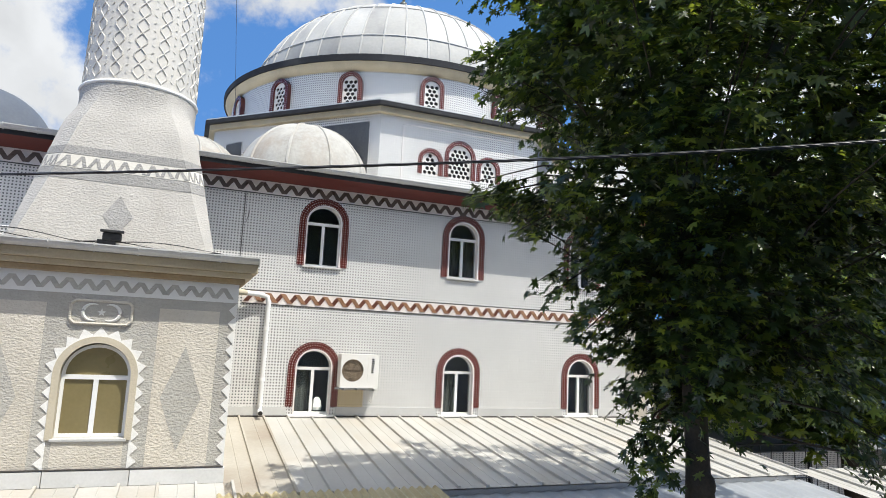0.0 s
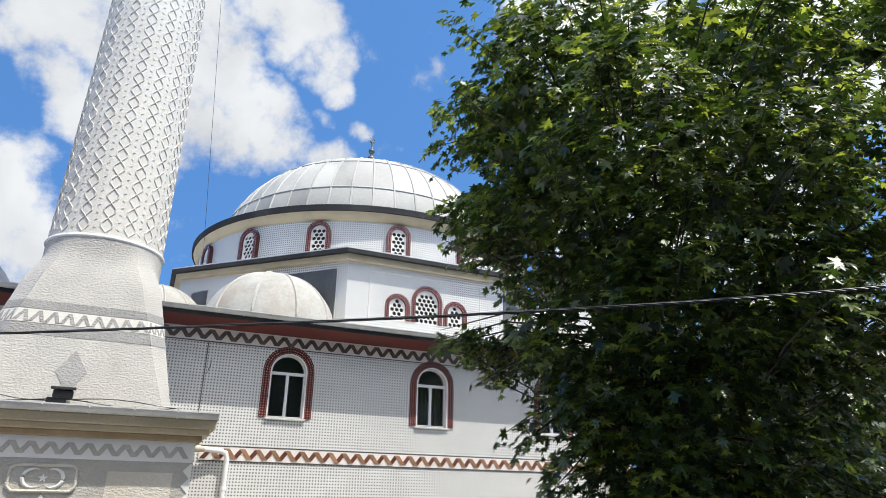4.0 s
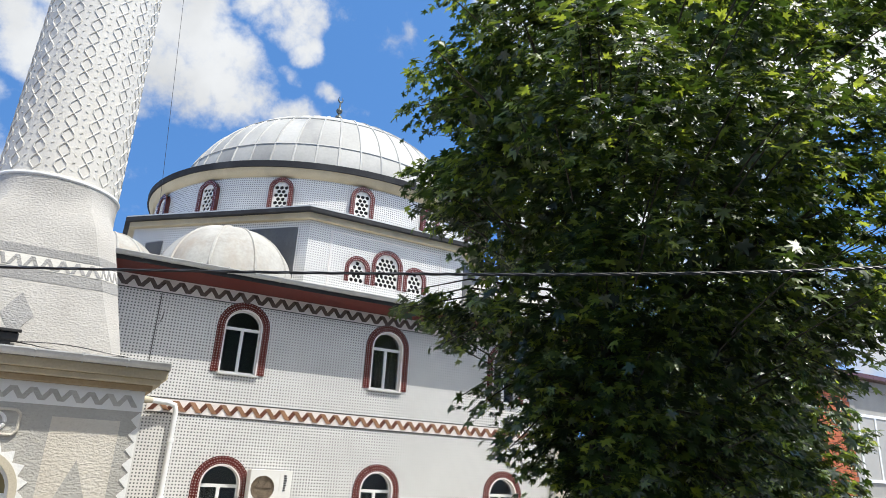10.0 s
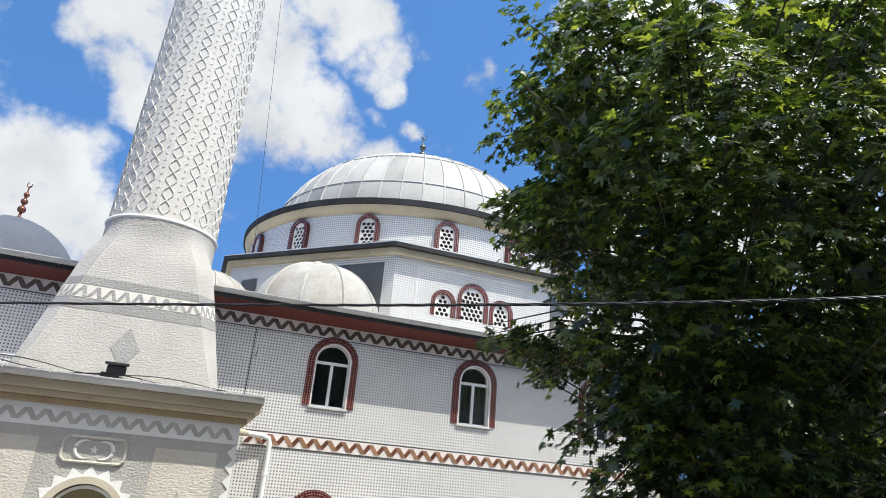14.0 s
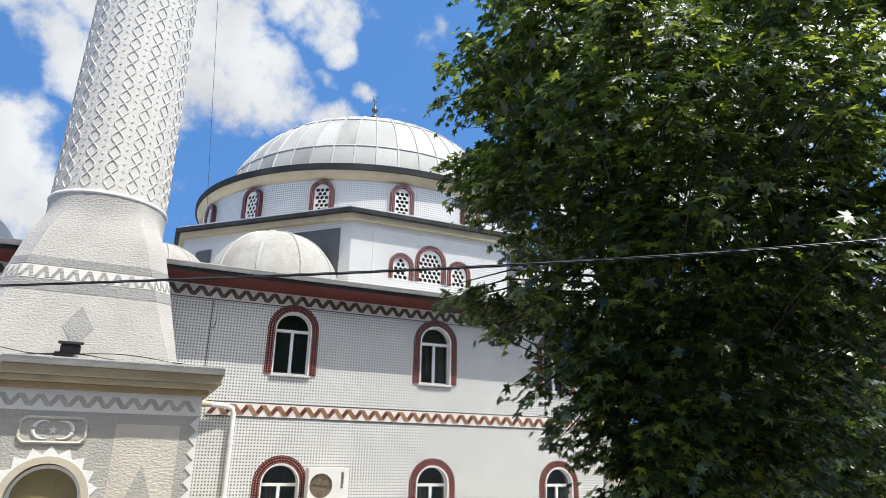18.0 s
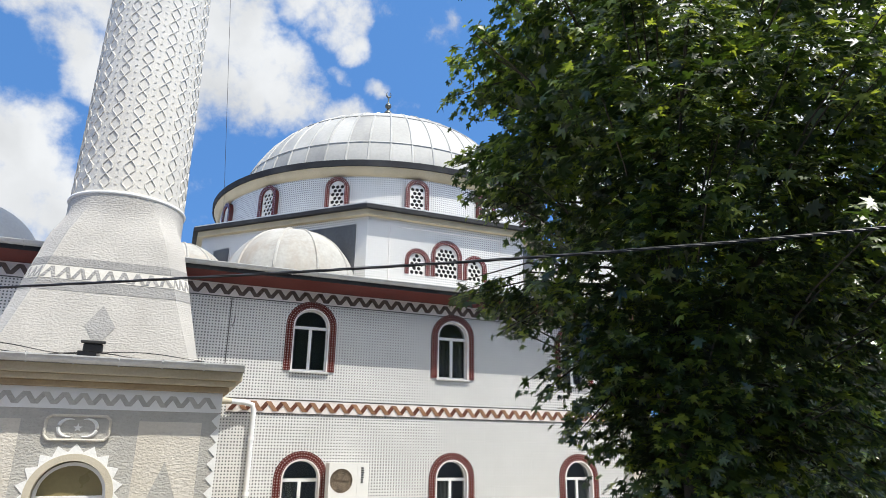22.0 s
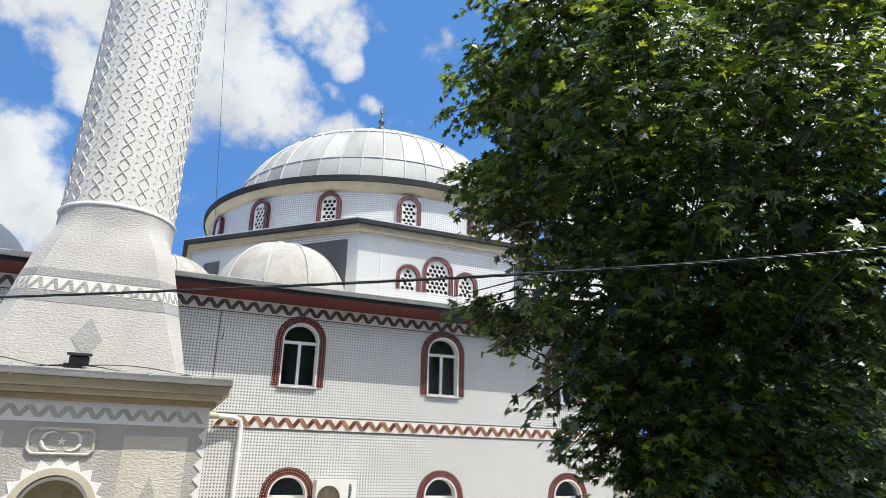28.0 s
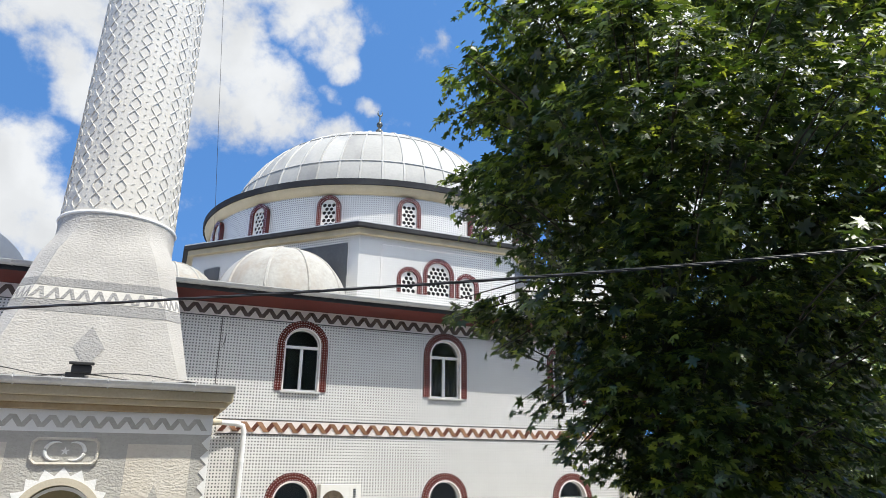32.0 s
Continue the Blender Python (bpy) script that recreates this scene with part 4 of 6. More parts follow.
# pipes
pipe = part("downpipe", tube(bmesh.new(), [(0.78, 13.25, 5.6), (1.0, 13.3, 5.62), (1.4, 13.38, 5.6), (1.53, 13.38, 5.56), (1.56, 13.38, 5.45), (1.56, 13.38, 3.42), (1.56, 13.3, 3.33), (1.56, 13.2, 3.3)], 0.05, 12), M_PVC, mosque, "white plastic downpipe", smooth=0.9)
for z in (4.9, 3.9):
    part("collar", turned([(0.05, z), (0.06, z), (0.06, z + 0.07), (0.05, z + 0.07)], 1.56, 13.38, 14), M_PVC, pipe, smooth=0.6)
# black disc paints the shaded hollow of the open pipe end
part("pipe_mouth", tube(bmesh.new(), [(1.56, 13.205, 3.301), (1.56, 13.19, 3.296)], 0.043, 12), M_BLACK, pipe)
part("tape_wrap", tube(bmesh.new(), [(0.86, 13.27, 5.607), (0.95, 13.29, 5.617), (1.06, 13.31, 5.617), (1.12, 13.325, 5.612)], [0.056, 0.068, 0.06, 0.054], 10), M_MOULDING, pipe, "brown tape wrapped round the joint", smooth=0.9)
part("downpipe", tube(bmesh.new(), [(-5.9, 12.85, 8.1), (-5.9, 12.9, 7.93), (-5.86, 13.1, 7.84), (-5.83, 13.38, 7.78), (-5.82, 13.42, 7.68), (-5.82, 13.42, 5.8)], 0.034, 10), M_SHEET_GREY, mosque, smooth=0.9)
part("downpipe", tube(bmesh.new(), [(10.95, 13.35, 7.9), (10.95, 13.35, 3.1)], 0.05, 10), M_PVC, mosque, smooth=0.9)
part("cement_strip", boxed(10.33, XR + 0.004, WALL - 0.006, WALL + 0.004, 3.4, 5.4), M_CONCRETE, mosque)
part("corner_pier", boxed(10.6, 11.6, 13.9, 15.5, 0, 8.0), M_PLASTER_CREAM, mosque)

# ---- minaret on its square tower ----
TX0, TX1, TY = -2.72, 0.71, 9.7
minaret = thing("minaret", (-1.0, 11.4, 0), "tall white minaret with carved diamond relief on a plastered square base", "minaret")
WCX = -0.985
part("tower_front", pierced(rect(TX0, TX1, 0, 5.5), [arch_points(WCX, 3.36, 0.95, 1.32)], TY, TY + 0.3), M_PLASTER_GREY, minaret)
part("tower_side", boxed(TX0, TX0 + 0.3, TY + 0.3, WALL, 0, 5.5), M_PLASTER_CREAM, minaret)
part("tower_side", boxed(TX1 - 0.3, TX1, TY + 0.3, WALL, 0, 5.5), M_PLASTER_CREAM, minaret)
part("curtain", boxed(-1.6, -0.4, TY + 0.2, TY + 0.22, 3.2, 4.9), M_CURTAIN, minaret, "ochre curtain behind the frosted panes")
b = band_arch(bmesh.new(), WCX, 3.36, 0.83, 1.24, 0.085, TY - 0.025, TY + 0.14)
part("arch_moulding", b, M_MOULDING, minaret, "cream arch moulding round the window")
wf = window(WCX, 3.38, 1.2, minaret, M_GLASS_AMBER, w=0.825, y=TY + 0.02, trim=False)


def panel(poly, mat, name, y=0.005, label=""):
    return part(name, prism(bmesh.new(), poly, TY - y, TY + 0.02), mat, minaret, label)


panel(rect(-2.44, -1.65, 2.98, 5.1), M_PLASTER_CREAM, "cream_panel")
panel(rect(-0.3, 0.48, 2.98, 5.1), M_PLASTER_CREAM, "cream_panel")
panel(rect(-1.4, -0.57, 2.98, 3.33), M_PLASTER_CREAM, "cream_panel")
for cx in (-2.115, 0.075):
    panel([(cx, 3.2), (cx + 0.26, 3.9), (cx, 4.6), (cx - 0.26, 3.9)], M_PLASTER_GREY, "grey_diamond", 0.01)


def teeth(x, z0, z1, n, depth, flip):
    """A white strip whose one edge is cut into teeth."""
    pts = [(x, z0)]
    step = (z1 - z0) / n
    for i in range(n):
        pts += [(x + flip * depth, z0 + step * (i + 0.5)), (x + flip * 0.02, z0 + step * (i + 1))]
    pts.append((x, z1))
    return pts


panel(teeth(TX0 + 0.001, 2.98, 5.22, 12, 0.11, 1), M_PLASTER_WHITE, "white_teeth", 0.012)
panel(teeth(TX1 - 0.001, 2.98, 5.22, 12, 0.11, -1), M_PLASTER_WHITE, "white_teeth", 0.012)
panel(teeth(WCX - 0.48, 2.98, 4.22, 7, 0.11, -1), M_PLASTER_WHITE, "white_teeth", 0.012)
panel(teeth(WCX + 0.48, 2.98, 4.22, 7, 0.11, 1), M_PLASTER_WHITE, "white_teeth", 0.012)
NT = 9
outline = []
for i in range(NT):
    a0, am = math.pi * i / NT, math.pi * (i + 0.5) / NT
    outline += [(WCX + 0.5 * math.cos(a0), 4.21 + 0.5 * math.sin(a0)), (WCX + 0.6 * math.cos(am), 4.21 + 0.6 * math.sin(am))]
outline.append((WCX - 0.5, 4.21))
inside = [(WCX + 0.47 * math.cos(math.pi * i / (2 * NT)), 4.21 + 0.47 * math.sin(math.pi * i / (2 * NT))) for i in range(2 * NT + 1)]
bm = bmesh.new()
for i in range(2 * NT):
    prism(bm, [outline[i], outline[i + 1], inside[i + 1], inside[i]], TY - 0.012, TY + 0.02)
bmesh.ops.remove_doubles(bm, verts=bm.verts, dist=1e-4)
part("white_teeth", bm, M_PLASTER_WHITE, minaret)
panel(rect(TX0, TX1, 5.235, 5.5), M_PLASTER_WHITE, "white_band", 0.008)
up, down = zig_meshes(0.15, 0.075, 0.215, -0.016, -0.004)
for me, off in ((up, 0), (down, 0.1075)):
    me.materials.append(M_PLASTER_GREY)
    for k in range(15):
        part("zigzag", me, None, minaret, at=Matrix.Translation((TX0 + 0.07 + 0.215 * k + off, TY - (0.001 if off else 0), 5.285)))
# plaque with crescents and star
plq = part("plaque", prism(bmesh.new(), [(-1.37, 4.9), (-1.32, 4.85), (-0.69, 4.85), (-0.64, 4.9), (-0.64, 5.1), (-0.69, 5.15), (-1.32, 5.15), (-1.37, 5.1)], TY - 0.012, TY + 0.02), M_PLASTER_GREY, minaret, "moulded plaque with crescents and a star")
loop = [(-1.37, 4.9), (-1.32, 4.85), (-0.69, 4.85), (-0.64, 4.9), (-0.64, 5.1), (-0.69, 5.15), (-1.32, 5.15), (-1.37, 5.1)]
bm = bmesh.new()
for p, q in zip(loop, loop[1:] + loop[:1]):
    tube(bm, [(p[0], TY - 0.02, p[1]), (q[0], TY - 0.02, q[1])], 0.02, 6)
part("plaque_border", bm, M_PLASTER_CREAM, plq)
for sgn in (-1, 1):
    bm = bmesh.new()
    n = 14
    tube(bm, [(-1.005 + sgn * (0.1 + 0.12 * math.cos(a)), TY - 0.018, 5.0 + 0.11 * math.sin(a)) for a in [-2.0 + 4.0 * i / n for i in range(n + 1)]], [0.004 + 0.022 * math.sin(math.pi * i / n) for i in range(n + 1)], 6)
    part("crescent", bm, M_PLASTER_WHITE, plq)
star = []
for i in range(10):
    r = 0.055 if i % 2 == 0 else 0.022
    star.append((-1.005 + r * math.sin(math.pi * i / 5), 5.0 + r * math.cos(math.pi * i / 5)))
part("star", prism(bmesh.new(), star, TY - 0.025, TY), M_PLASTER_WHITE, plq)
# base flashing
part("flashing_strip", along_x([(TY + 0.01, 2.985), (TY - 0.03, 2.97), (TY - 0.05, 2.78), (TY + 0.01, 2.78)], TX0 - 0.08, -1.46), M_STRIP, minaret)
for x0, x1 in ((-1.45, -0.46), (-0.45, TX1 + 0.02)):
    part("flashing_strip", along_x([(TY + 0.01, 2.985), (TY - 0.03, 2.97), (TY - 0.05, 2.78), (TY + 0.01, 2.78)], x0, x1), M_STRIP, minaret)
part("sealant_line", boxed(TX0, TX1, TY - 0.034, TY - 0.006, 2.986, 2.997), M_LINE, minaret)


def square_ring(o, z0, z1, mat, name):
    return part(name, boxed(TX0 - o, TX1 + o, TY - o, WALL - 0.01, z0, z1, bevel=0.006), mat, minaret)


square_ring(0.07, 5.502, 5.58, M_CORNICE_BROWN, "cornice")
square_ring(0.15, 5.582, 5.66, M_CORNICE, "cornice")
square_ring(0.22, 5.662, 5.78, M_CORNICE, "cornice")
square_ring(0.24, 5.782, 5.86, M_STONE_GREY, "tower_roof")
gutter(TX0 - 0.34, TX1 + 0.22, TY - 0.3, 5.86, minaret, r=0.08)
# pyramid from square to eight sides
MC = (-1.0, 11.4)


def pyr_half(z):
    f = (z - 5.86) / (8.5 - 5.86)
    return 1.36 + (0.79 - 1.36) * f


bm = bmesh.new()
rows = []
for i in range(21):
    f = i / 20
    z = 5.86 + (8.5 - 5.86) * f
    h = pyr_half(z)
    c = h * (0.93 - 0.3 * f)
    corners = [Vector(p) for p in ((-c, -h), (c, -h), (h, -c), (h, c), (c, h), (-c, h), (-h, c), (-h, -c))]
    w = max(0.0, (f - 0.72) / 0.28)
    w = w * w * (3 - 2 * w)
    ring = []
    for k in range(8):
        for s in range(6):
            p = corners[k].lerp(corners[(k + 1) % 8], s / 6)
            if p.length > 0:
                p = p.lerp(p.normalized() * 0.875, w)  # the eight sides melt into the round top
            ring.append(bm.verts.new((MC[0] + p.x, MC[1] + p.y, z)))
    rows.append(ring)
for a, b in zip(rows, rows[1:]):
    for k in range(48):
        bm.faces.new((a[k], a[(k + 1) % 48], b[(k + 1) % 48], b[k]))
bmesh.ops.remove_doubles(bm, verts=bm.verts, dist=1e-4)
part("transition_base", bm, M_STONE, minaret, smooth=0.3)


def pyr_corner(z):
    f = (z - 5.86) / (8.5 - 5.86)
    return pyr_half(z) * (0.93 - 0.3 * f)


def pyr_point(face, s, z, proud):
    """A point on the front face (0) or on a front corner facet (-1, 1), s from -1 to 1 across it."""
    h, c = pyr_half(z), pyr_corner(z)
    if face == 0:
        return MC[0] + s * c, MC[1] - h - proud, z
    g = (s * face + 1) / 2
    d = proud * 0.7071
    return MC[0] + face * (c + (h - c) * g + d), MC[1] - h + (h - c) * g - d, z


def pyr_patch(name, face, loop, mat, proud):
    bm = bmesh.new()
    a = [bm.verts.new(pyr_point(face, s, z, proud)) for s, z in loop]
    b = [bm.verts.new(pyr_point(face, s, z, -0.01)) for s, z in loop]
    bm.faces.new(a)
    bm.faces.new(b[::-1])
    for i in range(len(loop)):
        j = (i + 1) % len(loop)
        bm.faces.new((a[i], b[i], b[j], a[j]))
    return part(name, bm, mat, minaret)


for face in (-1, 0, 1):
    pyr_patch("white_band", face, [(-1, 7.04), (1, 7.04), (1, 7.24), (-1, 7.24)], M_SHAFT, 0.006)
    pyr_patch("grey_band", face, [(-1, 6.87), (1, 6.87), (1, 7.03), (-1, 7.03)], M_STONE_GREY, 0.005)
    pyr_patch("grey_band", face, [(-1, 7.25), (1, 7.25), (1, 7.38), (-1, 7.38)], M_STONE_GREY, 0.006)
    n = 9 if face == 0 else 3
    st, tk = 2.0 / n, 2.0 / n * 0.26
    for k in range(n):
        s0 = -1 + st * k
        pyr_patch("zigzag", face, [(s0, 7.06), (s0 + tk, 7.06), (s0 + st / 2 + tk * 0.5, 7.22), (s0 + st / 2 - tk * 0.5, 7.22)], M_STONE_GREY, 0.012)
        pyr_patch("zigzag", face, [(s0 + st / 2 - tk * 0.5, 7.22), (s0 + st / 2 + tk * 0.5, 7.22), (s0 + st, 7.06), (s0 + st - tk, 7.06)], M_STONE_GREY, 0.013)
pyr_patch("grey_diamond", 0, [(-0.18, 6.38), (0.0, 6.08), (0.18, 6.38), (0.0, 6.69)], M_STONE_GREY, 0.008)
bm = bmesh.new()
tube(bm, [(MC[0] + 0.865 * math.sin(2 * math.pi * i / 64), MC[1] - 0.86 * math.cos(2 * math.pi * i / 64), 8.52) for i in range(65)], 0.034, 8, cap=False)
part("ring_moulding", bm, M_PLASTER_WHITE, minaret, smooth=1.0)
SR = 0.78


def shaft_taper(z):
    """The shaft is a tenth thicker at its foot."""
    return 1.0 + 0.095 * max(0.0, (14.0 - z) / 5.5)


shaft = part("shaft", turned([(SR * shaft_taper(8.48), 8.48), (SR * shaft_taper(11.0), 11.0), (SR, 14.0), (SR, 20.0), (0, 20.0)], MC[0], MC[1], 64), M_SHAFT, minaret, smooth=0.6)
part("gallery", turned([(SR, 18.3), (SR + 0.2, 18.6), (SR + 0.5, 18.9), (SR + 0.52, 19.0), (SR + 0.52, 20.1), (SR + 0.42, 20.1), (SR + 0.42, 19.1), (SR, 19.1)], MC[0], MC[1], 48), M_SHAFT, minaret, smooth=0.5)
# carved diamonds
NC, RH = 16, 0.25


def on_shaft(u, v, out):
    a = u / SR
    return ((SR + out) * math.sin(a), -(SR + out) * math.cos(a), v)


def ribbon(bm, pts, w, out):
    """A raised strip along points (u, v) laid on the shaft."""
    for (u0, v0), (u1, v1) in zip(pts, pts[1:]):
        d = Vector((u1 - u0, v1 - v0)).normalized()
        n = Vector((-d.y, d.x)) * w / 2
        d = d * w * 0.3
        c = [(u0 - d.x + n.x, v0 - d.y + n.y), (u0 - d.x - n.x, v0 - d.y - n.y), (u1 + d.x - n.x, v1 + d.y - n.y), (u1 + d.x + n.x, v1 + d.y + n.y)]
        t = [bm.verts.new(on_shaft(u, v, out)) for u, v in c]
        g = [bm.verts.new(on_shaft(u, v, -0.01)) for u, v in c]
        bm.faces.new(t)
        for i in range(4):
            j = (i + 1) % 4
            bm.faces.new((t[i], g[i], g[j], t[j]))


cw = 2 * math.pi * SR / NC
def relief_ring(a, b, w, out):
    """A raised six-sided loop on the shaft."""
    bm = bmesh.new()
    shape = [(0, -1.0), (1, -0.25), (1, 0.25), (0, 1.0), (-1, 0.25), (-1, -0.25)]
    o = [(x * a, y * b) for x, y in shape]
    i = [(x * (a - w), y * (b - w * 1.5)) for x, y in shape]
    crest = [((p[0] + q[0]) / 2, (p[1] + q[1]) / 2) for p, q in zip(o, i)]
    rings = [[bm.verts.new(on_shaft(u, v, h)) for u, v in loop] for loop, h in ((o, -0.01), (o, out * 0.7), (crest, out), (i, out * 0.7), (i, -0.01))]
    for p, q in zip(rings, rings[1:]):
        for k in range(6):
            bm.faces.new((p[k], p[(k + 1) % 6], q[(k + 1) % 6], q[k]))
    return to_mesh(bm, "relief_diamond")


loop_me = relief_ring(0.082, 0.138, 0.019, 0.014)
bm = bmesh.new()
ribbon(bm, [(cw / 2 - 0.012, 0.07), (cw / 2 + 0.012, 0.09)], 0.012, 0.008)
tick_me = to_mesh(bm, "relief_tick")
bm = bmesh.new()
ribbon(bm, [(cw / 2 + 0.012, -0.06), (cw / 2 - 0.012, -0.04)], 0.012, 0.008)
tock_me = to_mesh(bm, "relief_tick")
for me in (loop_me, tick_me, tock_me):
    me.materials.append(M_SHAFT)
rest = bmesh.new()
for c in range(NC):
    for r in range(44):
        z = 8.72 + RH * r
        turn = 2 * math.pi * c / NC
        m = Matrix.Translation((MC[0], MC[1], z)) @ Matrix.Rotation(turn, 4, "Z") @ Matrix.Diagonal((shaft_taper(z), shaft_taper(z), 1.0, 1.0))
        if math.cos(turn) > -0.1 and r < 22:
            part("relief_diamond", loop_me, None, shaft, at=m)
            part("relief_tick", tick_me, None, shaft, at=m)
            part("relief_tick", tock_me, None, shaft, at=m)
        else:
            for me in (loop_me, tick_me, tock_me):
                n0 = len(rest.verts)
                rest.from_mesh(me)
                rest.verts.ensure_lookup_table()
                for v in rest.verts[n0:]:
                    v.co = m @ v.co
rest_me = bpy.data.meshes.new("relief")
rest.to_mesh(rest_me)
rest.free()
tagged(part("relief", rest_me, M_SHAFT, shaft), kind="stuff")
# lamp on the ledge
lamp = thing("flood_light", (-1.05, 9.95, 5.86), "small black floodlight on the tower ledge", "floodlight")
part("housing", boxed(-1.14, -0.9, 9.93, 10.02, 6.0, 6.11, bevel=0.012), M_BLACK, lamp)
part("bracket", boxed(-1.2, -0.97, 9.95, 10.0, 5.86, 6.01, bevel=0.006), M_BLACK, lamp)
part("visor", boxed(-1.17, -0.87, 9.88, 9.95, 6.11, 6.145, bevel=0.006), M_BLACK, lamp)

ledge_wire = thing("ledge_cable", (-1.2, 9.6, 5.9), "slack black cable lying along the tower ledge", "cable")
for k, lift in ((0, 0.14), (1, 0.1)):
    pts = [(-2.55 + 0.2 * i, 10.0 + 0.02 * math.sin(i * 1.3 + k), 5.86 + lift + 0.035 * math.sin(i * 0.7 + 0.4 + 2 * k) + (0.05 - 0.01 * i if i < 5 else 0.0)) for i in range(16)]
    part("wire", tube(bmesh.new(), pts, 0.008, 6), M_CABLE, ledge_wire, smooth=1.0)

# ---- yard roof of white metal sheets ----
SL = 0.11


def roof_z(y, drop=0.0):
    return 3.2 - SL * (WALL - y) - drop


yard_roof = thing("yard_roof", (4, 11, 2.9), "white ribbed metal yard roof with rust stains", "metal roof")


def sheet(w, y0, y1):
    """One sheet: a flat pan with a raised seam on one side and a low crease in the middle."""
    bm = bmesh.new()
    prof = [(0, 0), (w * 0.48, 0), (w * 0.5, 0.006), (w * 0.52, 0), (w - 0.035, 0), (w - 0.03, 0.04), (w + 0.004, 0.04), (w + 0.008, 0.0)]
    a = [bm.verts.new((x, y0, roof_z(y0) + z)) for x, z in prof]
    b = [bm.verts.new((x, y1, roof_z(y1) + z)) for x, z in prof]
    for i in range(len(prof) - 1):
        bm.faces.new((a[i], a[i + 1], b[i + 1], b[i]))
    low_a = [bm.verts.new((x, y0, roof_z(y0) - 0.004)) for x in (0, w + 0.008)]
    bm.faces.new((a[0], low_a[0], low_a[1], a[-1], *a[-2:0:-1]))
    me = to_mesh(bm, "roof_sheet")
    me.materials.append(M_ROOF)
    return me


PW = 0.47
right_sheet, left_sheet = sheet(PW, 9.05, WALL - 0.03), sheet(PW, 6.5, TY - 0.055)
rusty = right_sheet.copy()
rusty.materials.clear()
rusty.materials.append(M_ROOF_RUST)
x, k = 0.73, 0
while x < 10.7:
    part("roof_sheet", rusty if k < 2 else right_sheet, None, yard_roof, at=Matrix.Translation((x, 0, 0)))
    x += PW
    k += 1
far_sheet = sheet(PW, 6.5, 9.27)
x = 10.95
while x < 15.6:
    part("roof_sheet", far_sheet, None, yard_roof, at=Matrix.Translation((x, 0, 0.012)))
    x += PW
x = -2.9
while x < 0.6:
    part("roof_sheet", left_sheet, None, yard_roof, at=Matrix.Translation((x, 0, 0)))
    x += PW
part("edge_trim", tube(bmesh.new(), [(-2.93, 6.5, roof_z(6.5) + 0.02), (-2.93, 9.8, roof_z(9.8) + 0.02)], 0.03, 6), M_ROOF, yard_roof)
part("beam", boxed(-2.9, 10.8, 9.1, 9.2, 2.45, 2.68), M_STEEL, yard_roof)
for x in (-2.5, 1.5, 5.5, 9.8):
    part("post", boxed(x, x + 0.08, 9.1, 9.18, 0, 2.45), M_STEEL, yard_roof)


def corrugated(x0, x1, y0, y1, z0, z1, pitch, amp):
    bm = bmesh.new()
    n = int((x1 - x0) / pitch * 8)
    pts = [(x0 + (x1 - x0) * i / n, amp * math.sin(2 * math.pi * (x1 - x0) * i / n / pitch)) for i in range(n + 1)]
    a = [bm.verts.new((x, y0, z0 + h)) for x, h in pts]
    b = [bm.verts.new((x, y1, z1 + h)) for x, h in pts]
    for i in range(n):
        bm.faces.new((a[i], a[i + 1], b[i + 1], b[i]))
    return bm


low1 = thing("fibreglass_roof", (2, 7.8, 2.5), "yellowed corrugated fibreglass sheet roof", "corrugated roof")
part("sheet", corrugated(0.62, 3.65, 5.5, 9.12, 2.45, 2.74, 0.12, 0.022), M_ROOF_YELLOW, low1, smooth=1.2)
part("support", boxed(0.62, 3.65, 8.9, 8.98, 2.4, 2.66), M_STEEL, low1)
# white sheet roof whose grey-blue tint stands for shade
low2 = thing("shaded_sheet_roof", (7, 7.8, 2.4), "white ribbed sheet roof beside the yard, tinted grey-blue for shade", "metal roof")
part("sheet", corrugated(3.66, 10.9, 5.5, 9.2, 2.25, 2.62, 0.3, 0.012), M_ROOF_SHADED, low2, smooth=1.2)
part("support", boxed(3.66, 10.9, 8.9, 8.98, 2.3, 2.55), M_STEEL, low2)

bm = bmesh.new()
bmesh.ops.create_icosphere(bm, subdivisions=2, radius=1.0)
for v in bm.verts:
    n = noise.noise(v.co * 1.5)
    v.co = Vector((12.4 + 0.3 * v.co.x * (1 + 0.3 * n), 8.75 + 0.16 * v.co.y * (1 + 0.3 * n), roof_z(8.75) + 0.05 + 0.05 * v.co.z))
tagged(part("flat_stone", bm, M_CONCRETE, smooth=1.0), "flat grey stone lying on the sheet roof", "stone")
bm = boxed(12.75, 13.5, 8.55, 8.95, roof_z(8.75) + 0.01, roof_z(8.75) + 0.07, bevel=0.015)
tagged(part("foam_board", bm, M_ROOF_YELLOW), "yellowed foam board lying on the sheet roof", "board")

# ---- shingle roof ----
shingle_roof = thing("shingle_roof", (-6, 10, 2.6), "dark red bitumen shingle porch roof", "shingle roof")
S2 = 0.115


def sh_z(y):
    return 3.06 - S2 * (13.4 - y)


bm = bmesh.new()
vs = [bm.verts.new(p) for p in ((-12, 5.5, sh_z(5.5) - 0.01), (-2.95, 5.5, sh_z(5.5) - 0.01), (-2.95, 13.46, sh_z(13.46) - 0.01), (-12, 13.46, sh_z(13.46) - 0.01))]
ws = [bm.verts.new(v.co - Vector((0, 0, 0.12))) for v in vs]
bm.faces.new(vs)
bm.faces.new(ws[::-1])
for i in range(4):
    j = (i + 1) % 4
    bm.faces.new((vs[i], ws[i], ws[j], vs[j]))
part("deck", bm, M_SHINGLE, shingle_roof)
bm = bmesh.new()
box(bm, 0.002, 0.318, 0.0, 0.3, 0, 0.004)
